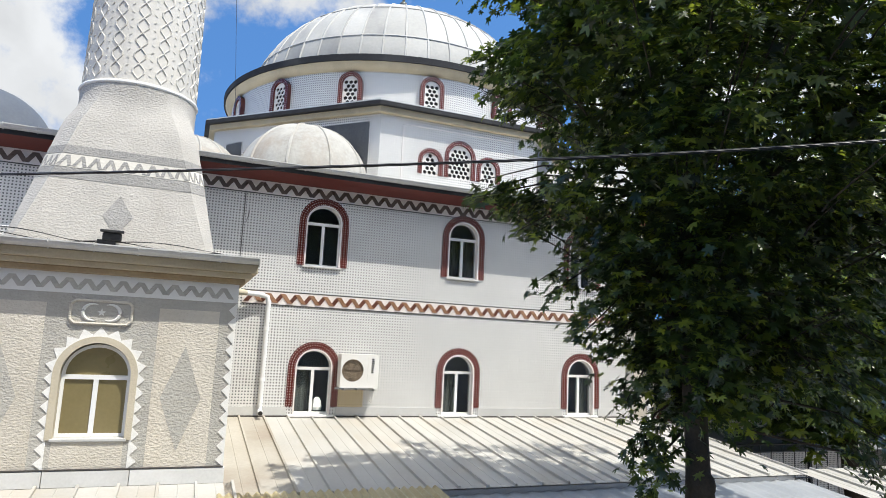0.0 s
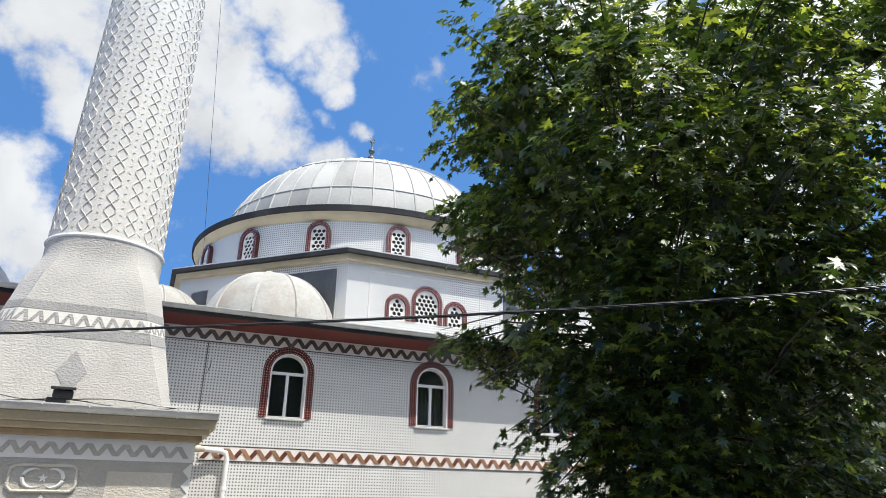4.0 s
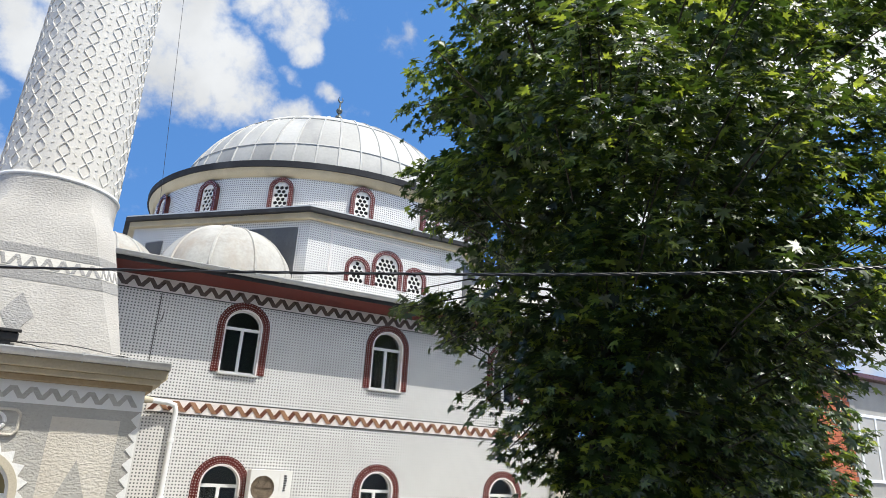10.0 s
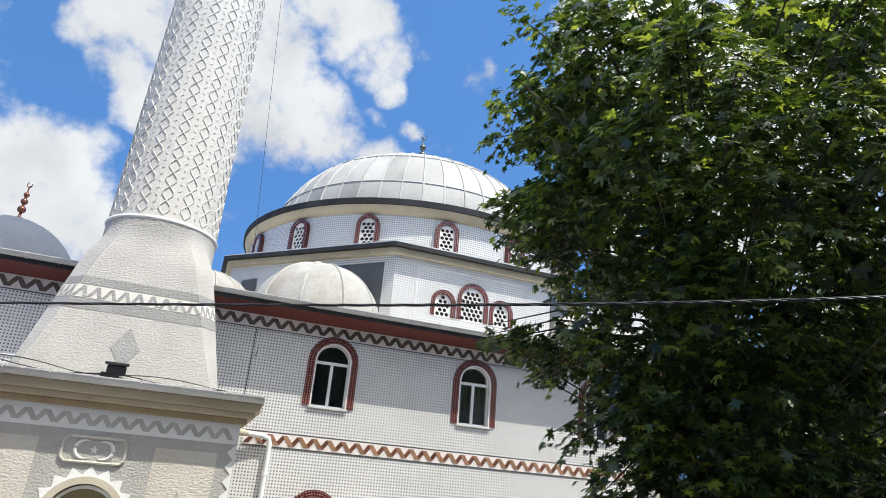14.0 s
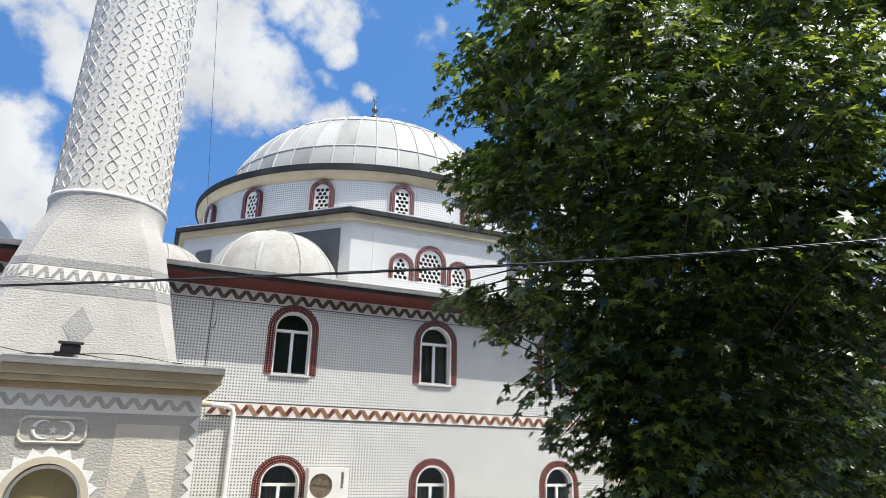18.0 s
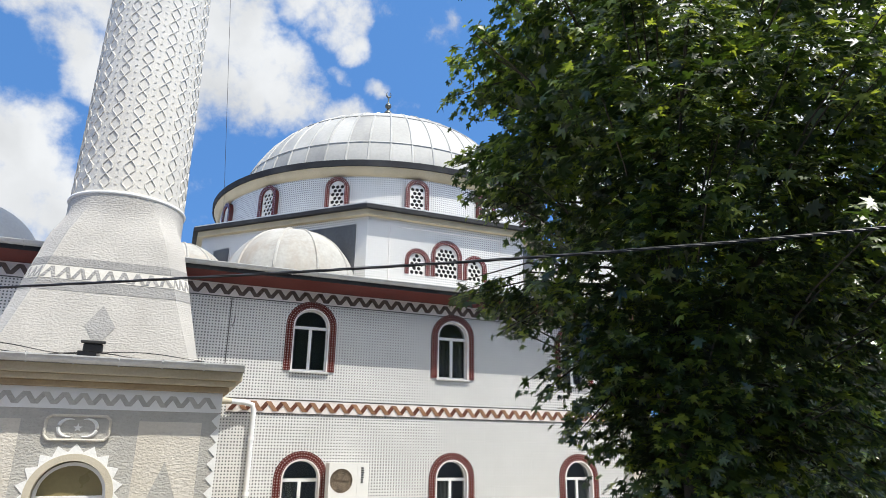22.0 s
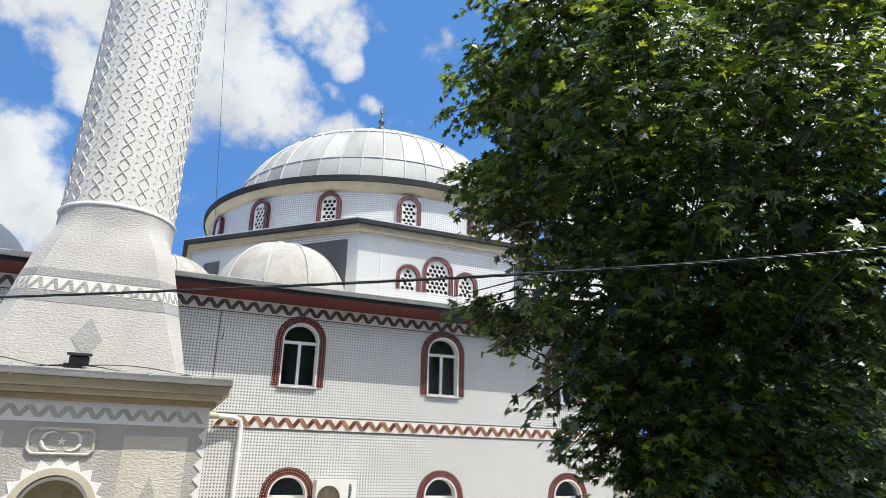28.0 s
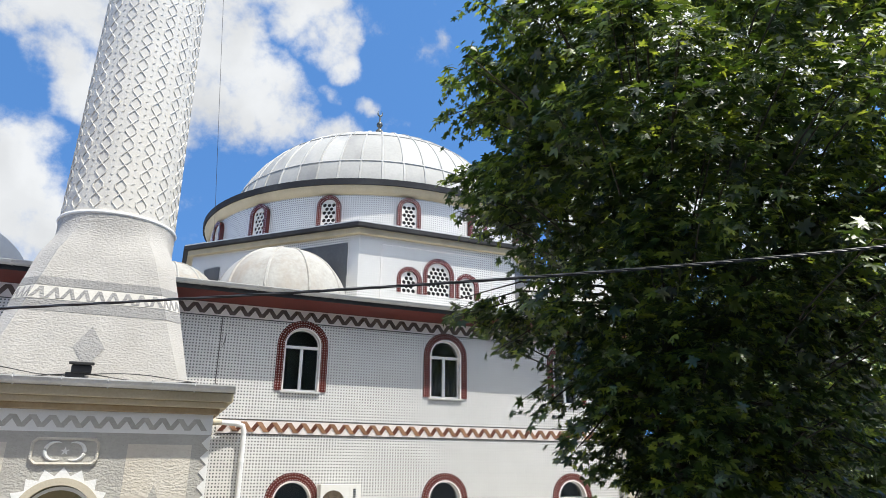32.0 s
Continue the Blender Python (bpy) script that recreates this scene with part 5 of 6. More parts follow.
for v in bm.verts:
    if v.co.y > 0.2:
        v.co.z -= 0.003
tab = to_mesh(bm, "shingle")
tab.materials.append(M_SHINGLE)
bm = bmesh.new()
box(bm, 0.002, 0.318, 0.0, 0.3, 0, 0.005)
box(bm, 0.03, 0.29, -0.036, 0.0, 0.0005, 0.0045)
for v in bm.verts:
    if v.co.y > 0.2:
        v.co.z -= 0.003
bmesh.ops.remove_doubles(bm, verts=bm.verts, dist=0.0005)
dark_tab = to_mesh(bm, "shingle")
dark_tab.materials.append(M_SHINGLE)
dark_tab.materials.append(M_SHINGLE_DARK)
for f in dark_tab.polygons:
    if f.center.y < 0.0:
        f.material_index = 1
tilt = Matrix.Rotation(math.atan(S2), 4, "X")
rest = bmesh.new()
count = 0
row = 0
y = 13.15
while y > 7.0:
    off = 0.16 if row % 2 else 0.0
    k = 0
    x = -3.3 + off - (row % 3) * 0.05
    while x > -7.6:
        m = Matrix.Translation((x, y, sh_z(y) + random.uniform(-0.001, 0.002))) @ tilt
        if x + 0.32 < -2.96:
            if x > -5.6 and y > 8.6 and count < 300:
                part("shingle", dark_tab if (row + k) % 2 else tab, None, shingle_roof, at=m)
                count += 1
            else:
                n0 = len(rest.verts)
                rest.from_mesh(dark_tab if (row + k) % 2 else tab)
                rest.verts.ensure_lookup_table()
                for v in rest.verts[n0:]:
                    v.co = m @ v.co
        x -= 0.32
        k += 1
    y -= 0.145 * 1.0
    row += 1
rest_me = bpy.data.meshes.new("shingles")
rest.to_mesh(rest_me)
for mat in (M_SHINGLE, M_SHINGLE_DARK):
    rest_me.materials.append(mat)
rest.free()
tagged(part("shingles", rest_me, M_SHINGLE, shingle_roof), kind="stuff")

# ---- air conditioner ----
ac = thing("air_conditioner", (3.45, 13.3, 3.78), "ivory outdoor air conditioner on a wall bracket", "air conditioner")
part("body", pierced(rect(3.06, 3.86, 3.82, 4.5), [[(3.31 + 0.225 * math.cos(2 * math.pi * i / 32), 4.17 + 0.225 * math.sin(2 * math.pi * i / 32)) for i in range(32)]], 13.1, 13.14), M_AC, ac)
part("casing", boxed(3.06, 3.86, 13.142, 13.42, 3.82, 4.5, bevel=0.012), M_AC, ac)
part("fan_well", prism(bmesh.new(), [(3.31 + 0.224 * math.cos(2 * math.pi * i / 32), 4.17 + 0.224 * math.sin(2 * math.pi * i / 32)) for i in range(32)], 13.136, 13.141), M_AC_DARK, ac)
bm = bmesh.new()
for rr in (0.05, 0.085, 0.12, 0.155, 0.19, 0.222):
    tube(bm, [(3.31 + rr * math.cos(2 * math.pi * i / 28), 13.1, 4.17 + rr * math.sin(2 * math.pi * i / 28)) for i in range(29)], 0.003, 4, cap=False)
part("fan_guard", bm, M_AC_DARK, ac)
for i in range(3):
    a = 2 * math.pi * i / 3 + 0.4
    part("fan_blade", prism(bmesh.new(), [(3.31 + r * math.cos(a + o), 4.17 + r * math.sin(a + o)) for r, o in ((0.03, -0.5), (0.17, -0.35), (0.185, 0.1), (0.17, 0.5), (0.03, 0.5))], 13.12, 13.126), M_AC_DARK, ac)
for k, w in enumerate((0.05, 0.04, 0.06, 0.05, 0.065, 0.06, 0.05)):
    part("brand_bar", boxed(3.7, 3.7 + w, 13.094, 13.0995, 4.13 + 0.044 * k, 4.156 + 0.044 * k), M_LETTER, ac)
part("grille_panel", boxed(3.625, 3.635, 13.094, 13.1, 3.86, 4.46), M_AC, ac)
for x in (3.14, 3.76):
    part("bracket", boxed(x, x + 0.035, 13.06, 13.5, 3.77, 3.815), M_STEEL, ac)
part("bracket", boxed(3.04, 3.88, 13.46, 13.5, 3.76, 3.8), M_STEEL, ac)
part("hose", tube(bmesh.new(), [(3.87, 13.3, 4.3), (3.9, 13.38, 4.2), (3.89, 13.45, 3.9), (3.86, 13.46, 3.6), (3.82, 13.44, 3.5), (3.78, 13.42, 3.55)], 0.012, 6), M_AC, ac, smooth=1.0)
bag = tagged(part("paper_bag", turned([(0.0, 3.32), (0.1, 3.32), (0.12, 3.38), (0.09, 3.5), (0.05, 3.56), (0.0, 3.58)], 2.74, 13.72, 7), M_PLASTER_WHITE), "crumpled white bag behind the window pane", "bag")

# ---- overhead cables ----
def cable(pts, r, label, name="power_cable"):
    """A sagging line through given points."""
    c = bpy.data.curves.new(name, "CURVE")
    c.dimensions, c.bevel_depth, c.bevel_resolution = "3D", r, 2
    s = c.splines.new("POLY")
    s.points.add(len(pts) - 1)
    for p, q in zip(s.points, pts):
        p.co = (*q, 1)
    c.materials.append(M_CABLE)
    return tagged(new(name, c), label, "cable")


EYE = Vector((0, 0, 4.85))
WH = 1.22


def wire_at(u):
    """The cable keeps one height and runs on a line that comes nearer to the right."""
    yy = WH / (0.228 + 0.166 * u + 0.0135 * u * u)
    return Vector((u * yy, yy, EYE.z + WH))


us = [-0.95 + 3.6 * i / 60 for i in range(61)]
path = [wire_at(u) for u in us]
main_cable = thing("power_cable", path[30], "twisted black overhead power cable", "cable")
for k in range(3):
    bm = bmesh.new()
    pts = []
    n = 900
    for i in range(n):
        f = i / (n - 1) * 60
        j = min(int(f), 59)
        p = path[j].lerp(path[j + 1], f - j)
        a = 2 * math.pi * (i / 36 + k / 3)
        pts.append((p.x, p.y + 0.006 * math.cos(a), p.z + 0.006 * math.sin(a)))
    part("strand", tube(bm, pts, 0.006, 5), M_CABLE, main_cable, smooth=1.0)
cable([(0.92 - 0.102 * i, 17.4, 8.4 + 1.3 * i) for i in range(14)], 0.0055, "thin dark earthing wire up to the minaret", "earth_wire")

# ---- plane tree ----
def leaf_arrays():
    """A five-lobed plane leaf one unit long: deep pointed lobes, folded at the midrib and bent down at its tips."""
    tips = [(-60, 0.5), (-38, 0.36), (-18, 0.82), (-2, 0.62), (14, 0.42), (30, 0.74), (44, 0.98), (58, 0.66), (68, 0.46), (80, 0.8)]
    right = [(r * math.cos(radians(a)), r * math.sin(radians(a))) for a, r in tips]
    verts = [(0.0, 0.0, 0.0), (0.0, -0.12, 0.0), (0.0, 1.12, -0.3)]
    faces = []
    for sgn in (1, -1):
        ids = [1]
        for x, y in right:
            ids.append(len(verts))
            verts.append((sgn * x, y, 0.16 * x - 0.26 * (x * x + y * y)))
        ids.append(2)
        for a, b in zip(ids, ids[1:]):
            faces.append((0, a, b) if sgn > 0 else (0, b, a))
    return np.array(verts), np.array(faces)


def leaves_mesh(name, spots, mat, rng):
    """Spots: rows of place, way of the tip, upward side and size; all leaves of a tree in one mesh."""
    lv, lf = leaf_arrays()
    place, fwd, up, size = (np.concatenate([s[k] for s in spots]) for k in range(4))
    n = len(place)
    up = up / np.linalg.norm(up, axis=1)[:, None]
    fwd = fwd - up * (fwd * up).sum(1)[:, None]
    fwd /= np.linalg.norm(fwd, axis=1)[:, None] + 1e-9
    side = np.cross(fwd, up)
    # no two leaves are equally wide or bent
    stretch = np.stack([rng.uniform(0.85, 1.2, n), rng.uniform(0.85, 1.15, n), rng.uniform(0.2, 1.9, n)], 1)
    basis = np.stack([side, fwd, up], 2)
    pts = np.einsum("nij,nvj->nvi", basis, lv[None] * stretch[:, None, :]) * size[:, None, None] + place[:, None, :]
    faces = (lf[None] + (np.arange(n) * len(lv))[:, None, None]).reshape(-1, 3)
    me = bpy.data.meshes.new(name)
    me.from_pydata(pts.reshape(-1, 3).tolist(), [], faces.tolist())
    me.polygons.foreach_set("use_smooth", np.ones(len(faces), dtype=bool))
    me.materials.append(mat)
    return me


def clump_of_leaves(c, way, radius, twigs, per_twig, leaf, rng, hang=0.55):
    """Leaves in two rows along drooping twigs that spread from one branch end."""
    c, way = np.array(c[:]), np.array(way[:])
    start = c - way * radius * 0.55 + rng.normal(0, 0.22 * radius, (twigs, 3))
    d = way * 0.75 + rng.normal(0, 0.6, (twigs, 3)) * np.array([1, 1, 0.75]) + np.array([0, 0, 0.22])
    d /= np.linalg.norm(d, axis=1)[:, None]
    length = radius * rng.uniform(0.8, 1.55, twigs)
    n = twigs * per_twig
    d, start, length = np.repeat(d, per_twig, 0), np.repeat(start, per_twig, 0), np.repeat(length, per_twig)
    f = np.tile((np.arange(per_twig) + 1.0) / per_twig, twigs) * 0.8 + rng.uniform(0.0, 0.2, n)
    place = start + d * (length * f)[:, None]
    place[:, 2] -= hang * 0.6 * length * f * f
    side = np.cross(d, np.array([0, 0, 1.0]))
    side *= np.where(np.tile(np.arange(per_twig), twigs) % 2, 1.0, -1.0)[:, None]
    fwd = side * 0.8 + d * 0.65 + rng.normal(0, 0.28, (n, 3)) + np.array([0, 0, -hang])
    up = np.array([0, 0, 0.95]) + way * 0.4 + d * 0.2 + rng.normal(0, 0.34, (n, 3))
    place = place + fwd * leaf * 0.5
    return place, fwd, up, leaf * rng.uniform(0.55, 1.25, n)


def between(z, table):
    for (z0, r0), (z1, r1) in zip(table, table[1:]):
        if z0 <= z <= z1:
            return r0 + (r1 - r0) * (z - z0) / (z1 - z0)
    return 0.0


def crown_radius(z, table, a=0.0, axis=0.0, back=0.0):
    """The crown's reach at height z; the table's rows are height, reach on one side, and where they differ, on the other."""
    one = between(z, [(row[0], row[1]) for row in table])
    two = between(z, [(row[0], row[-1]) for row in table])
    w = (1 + math.cos(a - axis)) / 2
    return (one * (1 - w) + two * w) * (1 + back * max(0.0, math.cos(a - axis - 1.15)) ** 2)


def broadleaf(name, base, trunk_r, trunk_top, centre, table, n_sprays, per_spray, leaf, mat, seed, label, lumps=0.22, boughs=9, shift=((0.0, 0.0), (20.0, 0.0)), toward=(0.0, -1.0), axis=0.0, sprigs=(), core=9000, burls=(), group="", back=0.0, ragged=None):
    rng = np.random.default_rng(seed)
    tree = thing(name, base, label, "tree", group)
    bx, by, bz = base

    def mid_of(z):
        s = between(z, shift)
        return Vector((centre[0] + toward[0] * s, centre[1] + toward[1] * s, z))

    top = Vector((centre[0], centre[1], table[-1][0] - 1.2))
    pts, rs = [], []
    for i in range(25):
        f = i / 24
        w = math.sin(f * 14 + seed) * 0.05 + math.sin(f * 31 + 1.3 * seed) * 0.018
        pts.append((bx + (top.x - bx) * f + w, by + (top.y - by) * f + 0.6 * w, bz + (top.z - bz) * f))
        rs.append(trunk_r * (1.25 - 0.35 * min(1, f * 5)) * (1 - 0.85 * f) * (1 + 0.07 * math.sin(f * 40 + seed)) + 0.01)
    bm = bmesh.new()
    rings = [[bm.verts.new((x + r * math.cos(2 * math.pi * k / 14), y + r * math.sin(2 * math.pi * k / 14), z)) for k in range(14)] for (x, y, z), r in zip(pts, rs)]
    for low, high in zip(rings, rings[1:]):
        for k in range(14):
            bm.faces.new((low[k], low[(k + 1) % 14], high[(k + 1) % 14], high[k]))
    bm.faces.new(rings[-1])
    for a, z, s in burls:
        c = Vector(pts[0]).lerp(Vector(pts[-1]), (z - bz) / (top.z - bz))
        bmesh.ops.create_icosphere(bm, subdivisions=2, radius=trunk_r * s, matrix=Matrix.Translation(c + Vector((math.cos(a), math.sin(a), 0)) * trunk_r * 0.6) @ Matrix.Diagonal((0.8, 0.8, 1.5, 1)))
    for v in bm.verts:
        v.co += noise.noise_vector(v.co * 6.0) * trunk_r * 0.12
    part("trunk", bm, M_BARK, tree, smooth=1.2)
    for k in range(boughs):
        a = 2 * math.pi * k / boughs + rng.uniform(-0.3, 0.3)
        z0 = trunk_top + (top.z - trunk_top) * (k * 0.618 % 1.0) * 0.8
        f = (z0 - bz) / (top.z - bz)
        p0 = Vector(pts[0]).lerp(Vector(pts[-1]), f)
        z1 = z0 + rng.uniform(0.4, 1.6)
        r = crown_radius(min(z1, table[-1][0] - 0.2), table, a, axis, back) * 0.7
        p1 = mid_of(z1) + Vector((math.cos(a), math.sin(a), 0)) * r
        line, thick = [], []
        for i in range(9):
            f = i / 8
            wob = noise.noise_vector(Vector((k * 3.1, f * 2.3, seed))) * 0.22 * math.sin(math.pi * f)
            line.append(p0.lerp(p1, f) + Vector((0, 0, 0.3 * math.sin(math.pi * f))) + wob)
            thick.append(trunk_r * 0.32 * (1 - f) ** 1.2 + 0.012)
        part("bough", tube(bmesh.new(), line, thick, 7), M_BARK, tree, smooth=1.2)
    spots = []
    z_lo, z_hi = table[0][0], table[-1][0]
    # sprays: drooping tufts of leaves over the outside of the crown
    made = 0
    while made < n_sprays:
        z = rng.uniform(z_lo, z_hi)
        a = rng.uniform(0, 2 * math.pi)
        rmax = crown_radius(z, table, a, axis, back)
        if rng.uniform(0, 1) > (rmax / 3.0 + 0.15):
            continue
        if z > z_lo + 0.4 * (z_hi - z_lo) and noise.noise(Vector((math.cos(a) * 1.9, math.sin(a) * 1.9, z * 1.1 + 2 * seed))) < -0.22:
            continue
        lump = 1 + lumps * noise.noise(Vector((math.cos(a) * 1.7, math.sin(a) * 1.7, z * 0.75 + seed)))
        rr = 0.45 + 0.55 * rng.uniform(0, 1) ** 0.6
        made += 1
        size = rng.uniform(0.26, 0.52)
        way = Vector((math.cos(a), math.sin(a), 0))
        p = mid_of(z) + way * max(rmax * lump * rr - size * 0.4, 0.05)
        root = mid_of(z - 0.5 - 0.3 * rmax) + way * rmax * 0.3
        bend = root.lerp(p, 0.6) + Vector((0, 0, 0.18))
        if rr > 0.86:
            part("branch", tube(bmesh.new(), [root.lerp(bend, 0.93), bend, p, p + way * size * 0.3 - Vector((0, 0, 0.05))], [0.01, 0.009, 0.006, 0.003], 5), M_BARK, tree, smooth=1.5)
        twigs = max(3, int(per_spray / 8 * (size / 0.45) ** 2 * rng.uniform(0.7, 1.2)))
        spots.append(clump_of_leaves(p, way, size, twigs, 8, leaf, rng))
    inner = []
    for i in range(core):
        z = rng.uniform(z_lo + 0.3, z_hi - (z_hi - z_lo) * 0.2)
        a = rng.uniform(0, 2 * math.pi)
        rmax = crown_radius(z, table, a, axis, back)
        if rng.uniform(0, 1) > (rmax / 3.0) ** 2 + 0.1:
            continue
        c = mid_of(z) + Vector((math.cos(a), math.sin(a), 0)) * rmax * 0.66 * math.sqrt(rng.uniform(0, 1))
        inner.append(c[:])
    if inner:
        n = len(inner)
        spots.append((np.array(inner), rng.normal(0, 0.5, (n, 3)) + np.array([0, 0, -0.6]), rng.normal(0, 0.5, (n, 3)) + np.array([0, 0, 0.6]), leaf * rng.uniform(1.0, 1.6, n)))
    for lat, depth, zs in sprigs:
        side = Vector((math.cos(axis), math.sin(axis), 0))
        near = Vector((math.sin(axis), -math.cos(axis), 0))
        root = Vector((centre[0], centre[1], zs + (0.55 if zs < 6.3 else 0.1))) + side * lat * 0.25
        tip = Vector((centre[0], centre[1], zs)) + side * lat + near * depth
        mid = root.lerp(tip, 0.55) + Vector((0, 0, 0.16))
        part("bough", tube(bmesh.new(), [root, mid, tip], [0.018, 0.011, 0.004], 6), M_BARK, tree, smooth=1.2)
        way = (tip - root).normalized()
        for f, reach in ((0.5, 0.24), (0.75, 0.27), (0.97, 0.22)):
            c = root.lerp(mid, f * 2) if f < 0.5 else mid.lerp(tip, f * 2 - 1)
            spots.append(clump_of_leaves(c, way, reach, 6, 7, leaf, rng, hang=0.9))
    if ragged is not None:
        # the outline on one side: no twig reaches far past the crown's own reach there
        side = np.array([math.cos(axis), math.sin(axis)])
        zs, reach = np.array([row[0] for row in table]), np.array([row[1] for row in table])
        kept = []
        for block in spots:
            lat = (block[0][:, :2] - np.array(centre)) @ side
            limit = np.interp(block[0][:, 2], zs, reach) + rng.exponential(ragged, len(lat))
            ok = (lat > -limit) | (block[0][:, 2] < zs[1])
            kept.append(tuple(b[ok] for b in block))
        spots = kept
    tagged(part("crown", leaves_mesh("crown", spots, mat, rng), None, tree, "dense green five-lobed leaves"), kind="stuff")
    return tree


broadleaf("plane_tree", (5.02, 5.32, 0), 0.19, 4.2, (5.2, 5.7),
          [(4.2, 0.1, 0.4), (4.56, 0.5, 1.4), (4.93, 1.1, 1.65), (5.3, 1.2, 1.85), (5.48, 1.5, 1.95), (5.82, 1.2, 2.1), (6.01, 1.45, 2.2), (6.18, 1.9, 2.4), (6.5, 2.3, 3.0), (6.71, 2.4, 3.2), (6.82, 1.7, 3.3), (6.9, 0.6, 3.35), (7.15, 0.5, 3.4), (7.32, 1.0, 3.45), (7.5, 1.9, 3.6), (7.89, 2.3, 3.8), (8.4, 2.55, 3.8), (9.0, 2.6, 3.8), (9.53, 2.65, 3.8), (10.2, 2.65, 3.4), (10.8, 1.9, 2.4), (11.3, 0.3, 0.3)],
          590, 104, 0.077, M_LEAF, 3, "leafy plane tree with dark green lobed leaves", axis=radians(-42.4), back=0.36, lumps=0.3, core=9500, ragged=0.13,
          shift=((0.0, -0.2), (5.5, -0.1), (7.5, 0.3), (9.0, 0.1), (11.0, -0.3), (20.0, -0.3)), toward=(-0.674, -0.738),
          burls=((-0.74, 3.5, 0.5), (-0.6, 3.36, 0.42), (2.4, 3.1, 0.3), (-0.5, 4.3, 0.3)), group="plane trees in the yard",
          sprigs=((-2.5, 0.2, 6.7), (-2.4, 0.5, 6.55), (-2.3, -0.2, 6.6), (-2.45, 0.3, 6.8), (-1.9, 0.5, 6.1), (-1.74, 0.3, 5.5), (-1.45, 0.8, 5.35), (-1.28, 0.2, 4.95), (-1.0, 0.8, 5.0), (-0.87, 0.5, 4.74), (-0.6, 0.5, 4.3), (-0.5, 0.1, 3.75), (-0.32, 0.4, 3.4), (-2.2, 0.3, 7.6), (-2.6, 0.2, 8.4), (-2.65, 0.3, 9.4), (-2.6, 0.2, 10.0), (2.4, 0.3, 5.9), (2.7, 0.6, 6.5), (2.1, 0.5, 4.8), (2.0, 0.2, 5.0), (2.1, 0.3, 3.9), (2.35, 0.1, 3.5), (2.0, 0.2, 4.4), (1.5, 0.6, 4.5)))
broadleaf("plane_tree", (16.0, 11.6, 0), 0.3, 3.6, (15.2, 11.9),
          [(2.9, 1.2), (4.0, 2.7), (5.5, 3.3), (7.0, 3.2), (8.4, 2.5), (9.6, 1.2), (10.0, 0.2)],
          340, 60, 0.16, M_LEAF, 5, "dark leafy plane tree shading the low wing", core=8000, group="plane trees in the yard")

# unseen wall behind the viewer, added to cut sky fill and pane reflections
tagged(part("wall_south", boxed(-18, 26, -1.9, -1.5, 0, 13.2), M_PLASTER_WHITE), "unseen plain white wall behind the viewer, added to limit sky light", "wall", kind="structure")

# ---- right side: low wing, second trunk, brick house ----
wing = thing("low_wing", (17.5, 16, 0), "shaded low tiled wing with a zigzag band", "building")
WY = 14.6
part("wall", boxed(12.0, 24, WY, WY + 0.3, 0, 3.9), M_TILE, wing, uv=plane_uv)
part("band", boxed(12.0, 24, WY - 0.03, WY, 2.95, 3.3), M_BAND, wing)
zig_run(12.1, 23.8, 2.98, 0.28, WY - 0.03, wing, (M_DARKRED, M_DARKRED), t=0.16, period=0.45)
part("ledge", boxed(12.0, 24, WY - 0.12, WY - 0.032, 2.8, 2.94, bevel=0.01), M_CORNICE, wing)
part("roof", boxed(11.9, 24.2, WY - 0.5, 22, 3.9, 4.05), M_SHEET_GREY, wing)
porch = thing("porch_roof", (16.5, 13.6, 2.4), "dull grey sheet porch roof beside the low wing", "roof")
bm = bmesh.new()
box(bm, 0, 0.69, 0, 1.68, -0.03, 0)
for v in bm.verts:
    v.co.z += 0.2 * v.co.y
me = to_mesh(bm, "sheet")
me.materials.append(M_SHEET_GREY)
for k in range(13):
    part("sheet", me, None, porch, at=Matrix.Translation((12.2 + 0.7 * k, 12.9, 2.42)))
for x in (12.5, 16, 20):
    part("post", boxed(x, x + 0.08, 13.0, 13.08, 0, 2.4), M_BLACK, porch)
fence = thing("yard_railing", (15, 12.8, 0), "dark iron railing under the porch roof", "railing")
part("top_rail", tube(bmesh.new(), [(12.3, 12.8, 2.62), (20.5, 12.8, 2.62)], 0.02, 6), M_BLACK, fence)
part("low_rail", tube(bmesh.new(), [(12.3, 12.8, 1.75), (20.5, 12.8, 1.75)], 0.02, 6), M_BLACK, fence)
bar = to_mesh(tube(bmesh.new(), [(0, 0, 0), (0, 0, 2.62)], 0.012, 5), "baluster")
bar.materials.append(M_BLACK)
for k in range(20):
    part("baluster", bar, None, fence, at=Matrix.Translation((12.4 + 0.4 * k, 12.8, 0)))

house = thing("brick_house", (26, 16, 0), "unfinished red brick house with concrete slabs", "house")
HX, HY = 20.8, 13.0
part("wall", boxed(HX + 0.02, HX + 12, HY + 0.02, HY + 9, 0, 8.2), M_CONCRETE, house)
for z in (4.2, 8.0):
    part("slab", boxed(HX - 0.03, HX + 12.2, HY - 0.05, HY + 9, z, z + 0.35, bevel=0.01), M_CONCRETE, house)
part("pier", boxed(HX + 1.75, HX + 2.05, HY - 0.02, HY + 0.3, 0, 8.0), M_CONCRETE, house)
bk = to_mesh(boxed(0, 0.285, 0, 0.04, 0, 0.185, bevel=0.006), "brick")
bk.materials.append(M_BRICK)
for r in range(17):
    z = 4.56 + 0.2 * r
    for c in range(6):
        part("brick", bk, None, house, at=Matrix.Translation((HX + 0.0 + 0.3 * c - (0.12 if r % 2 else 0.0), HY - 0.02, z)))
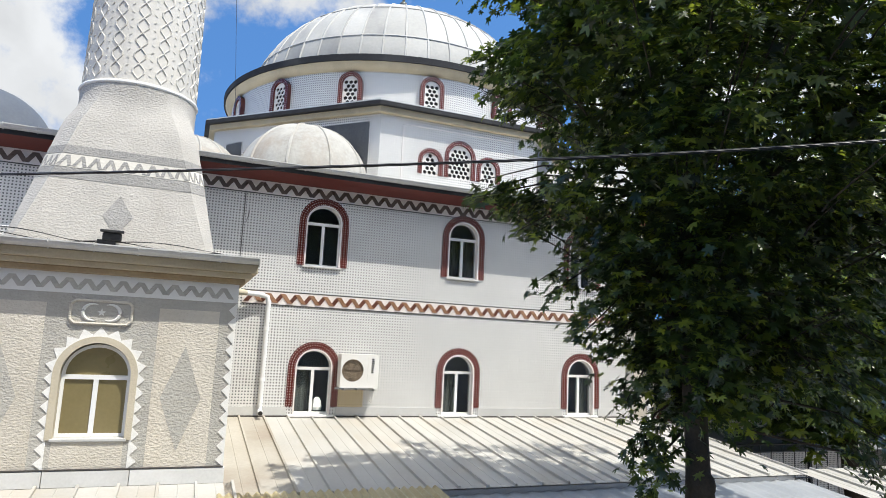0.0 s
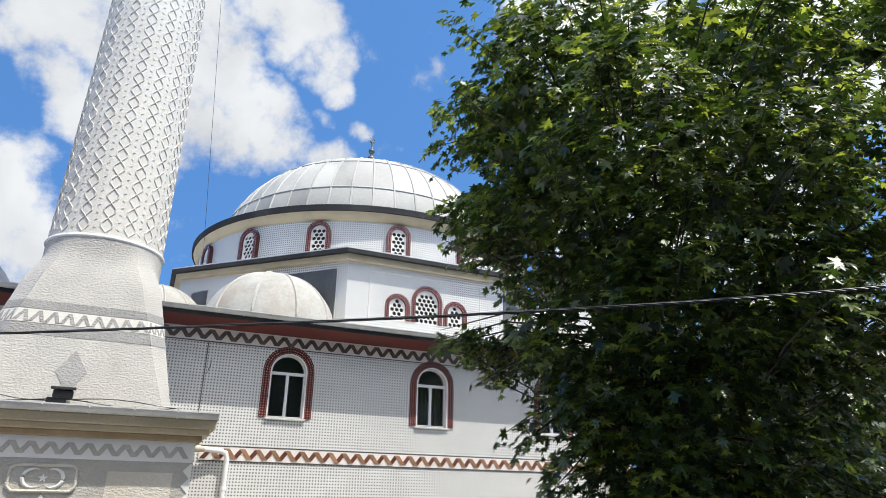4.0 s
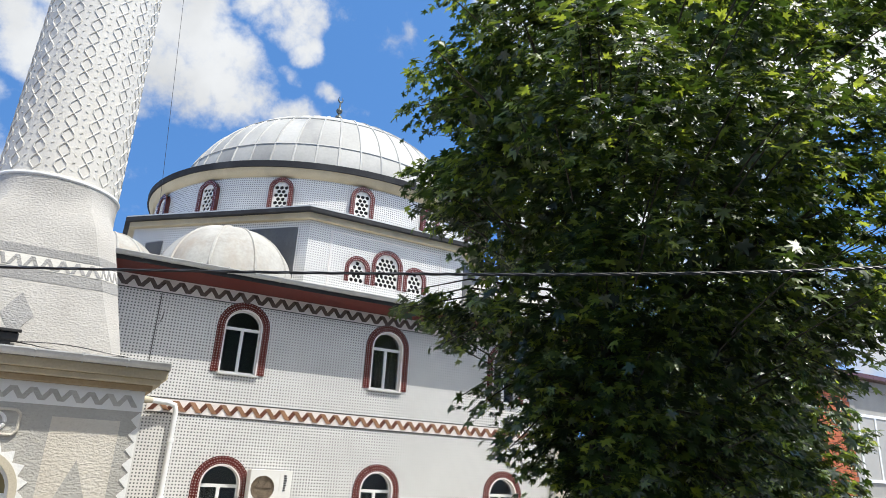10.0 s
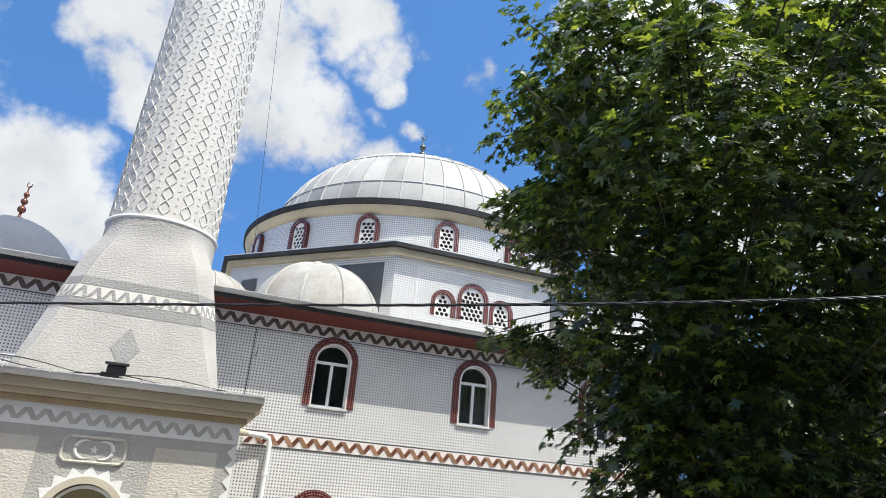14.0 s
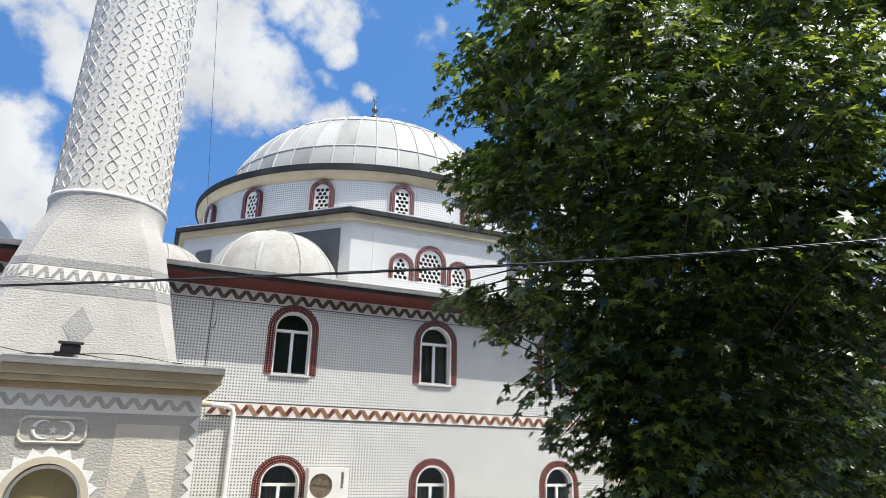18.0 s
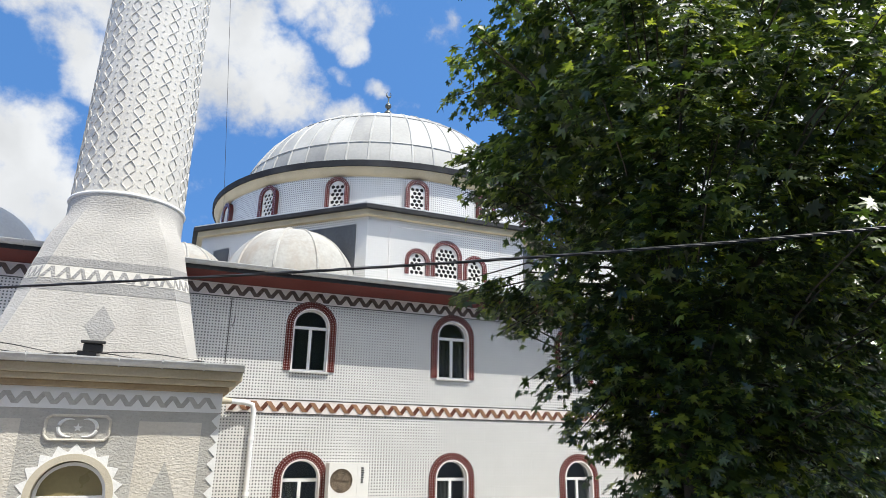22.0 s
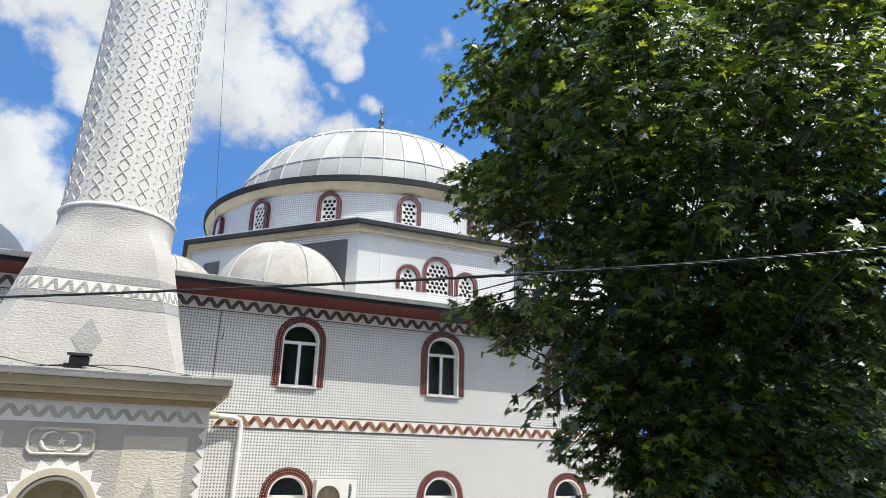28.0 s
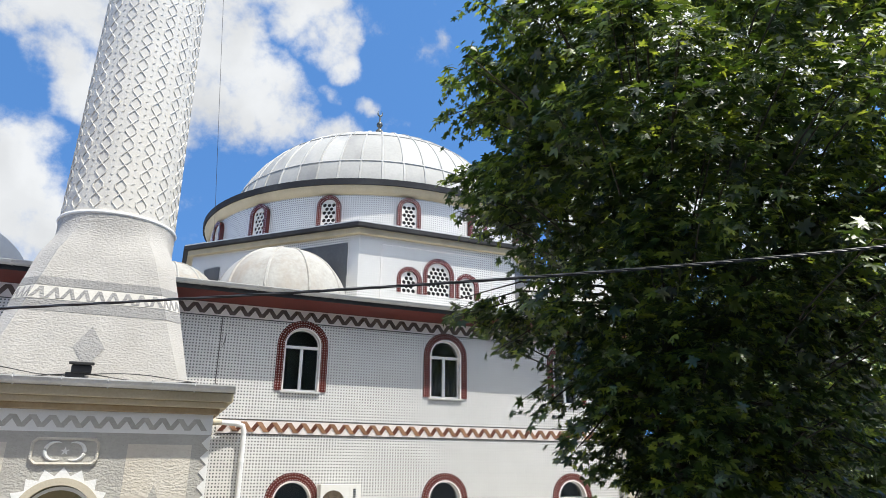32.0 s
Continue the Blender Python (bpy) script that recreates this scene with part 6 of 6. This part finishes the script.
for r in range(17):
    z = 0.8 + 0.2 * r
    for c in range(6):
        part("brick", bk, None, house, at=Matrix.Translation((HX + 0.0 + 0.3 * c - (0.12 if r % 2 else 0.0), HY - 0.02, z)))
hw = part("shutter", pierced(rect(HX + 2.1, HX + 4.2, 5.0, 7.2), [rect(HX + 2.2, HX + 3.1, 5.1, 7.1), rect(HX + 3.2, HX + 4.1, 5.1, 7.1)], HY - 0.03, HY + 0.03), M_PVC, house)
for x0 in (HX + 2.2, HX + 3.2):
    part("white_sheet", boxed(x0, x0 + 0.9, HY - 0.005, HY + 0.005, 5.1, 7.1), M_ROOF, hw)
part("roof", boxed(HX - 0.3, HX + 12.4, HY - 0.4, HY + 9.3, 8.36, 8.5), M_DARKRED, house)

# ---- far left: trees, white parapet ----
broadleaf("garden_tree", (-14.6, 30.5, 0), 0.2, 2.0, (-14.6, 30.5), [(0.6, 1.0), (1.6, 2.2), (3.0, 2.2), (4.3, 1.1), (5.4, 0.2)], 110, 34, 0.17, M_LEAF_FAR, 11, "bright green bushy garden tree behind the porch", boughs=6, core=1500, group="garden trees")
broadleaf("garden_tree", (-15.3, 27, 0), 0.2, 3.0, (-15.3, 27), [(3.9, 0.6), (4.6, 1.8), (5.6, 2.0), (6.4, 1.7), (7.4, 0.6)], 90, 34, 0.17, M_LEAF_FAR, 12, "taller green garden tree beyond the parapet", boughs=6, core=900, group="garden trees")
broadleaf("garden_tree", (-21.0, 33, 0), 0.22, 3.0, (-21.0, 33), [(2.2, 1.0), (4.0, 2.6), (6.0, 3.0), (8.0, 2.2), (9.5, 0.6)], 120, 34, 0.2, M_LEAF_FAR, 13, "green garden tree behind the porch", boughs=6, core=1500, group="garden trees")
for z0, z1 in ((7.29, 7.3), (7.2, 7.21), (6.67, 6.74), (5.64, 5.62), (5.58, 5.56), (5.25, 5.25), (2.86, 3.09)):
    rise = (z1 - z0) / 1.4
    tagged(cable([(x, 22.0, z0 + rise * (x + 11.6) + 0.004 * (x + 16) ** 2 - 0.08) for x in range(-40, -4, 2)], 0.011, "thin black overhead wire beyond the porch", "overhead_wire"), "thin black overhead wire beyond the porch", "cable", "wires beyond the porch")
par = thing("white_parapet", (-10, 19.5, 0), "white painted parapet block beyond the shingle roof", "parapet")
part("block", boxed(-14, -9.0, 19.5, 19.9, 0, 2.95, bevel=0.02), M_PLASTER_WHITE, par)
part("coping", boxed(-14.05, -8.95, 19.45, 19.95, 2.95, 3.02, bevel=0.01), M_PLASTER_WHITE, par)
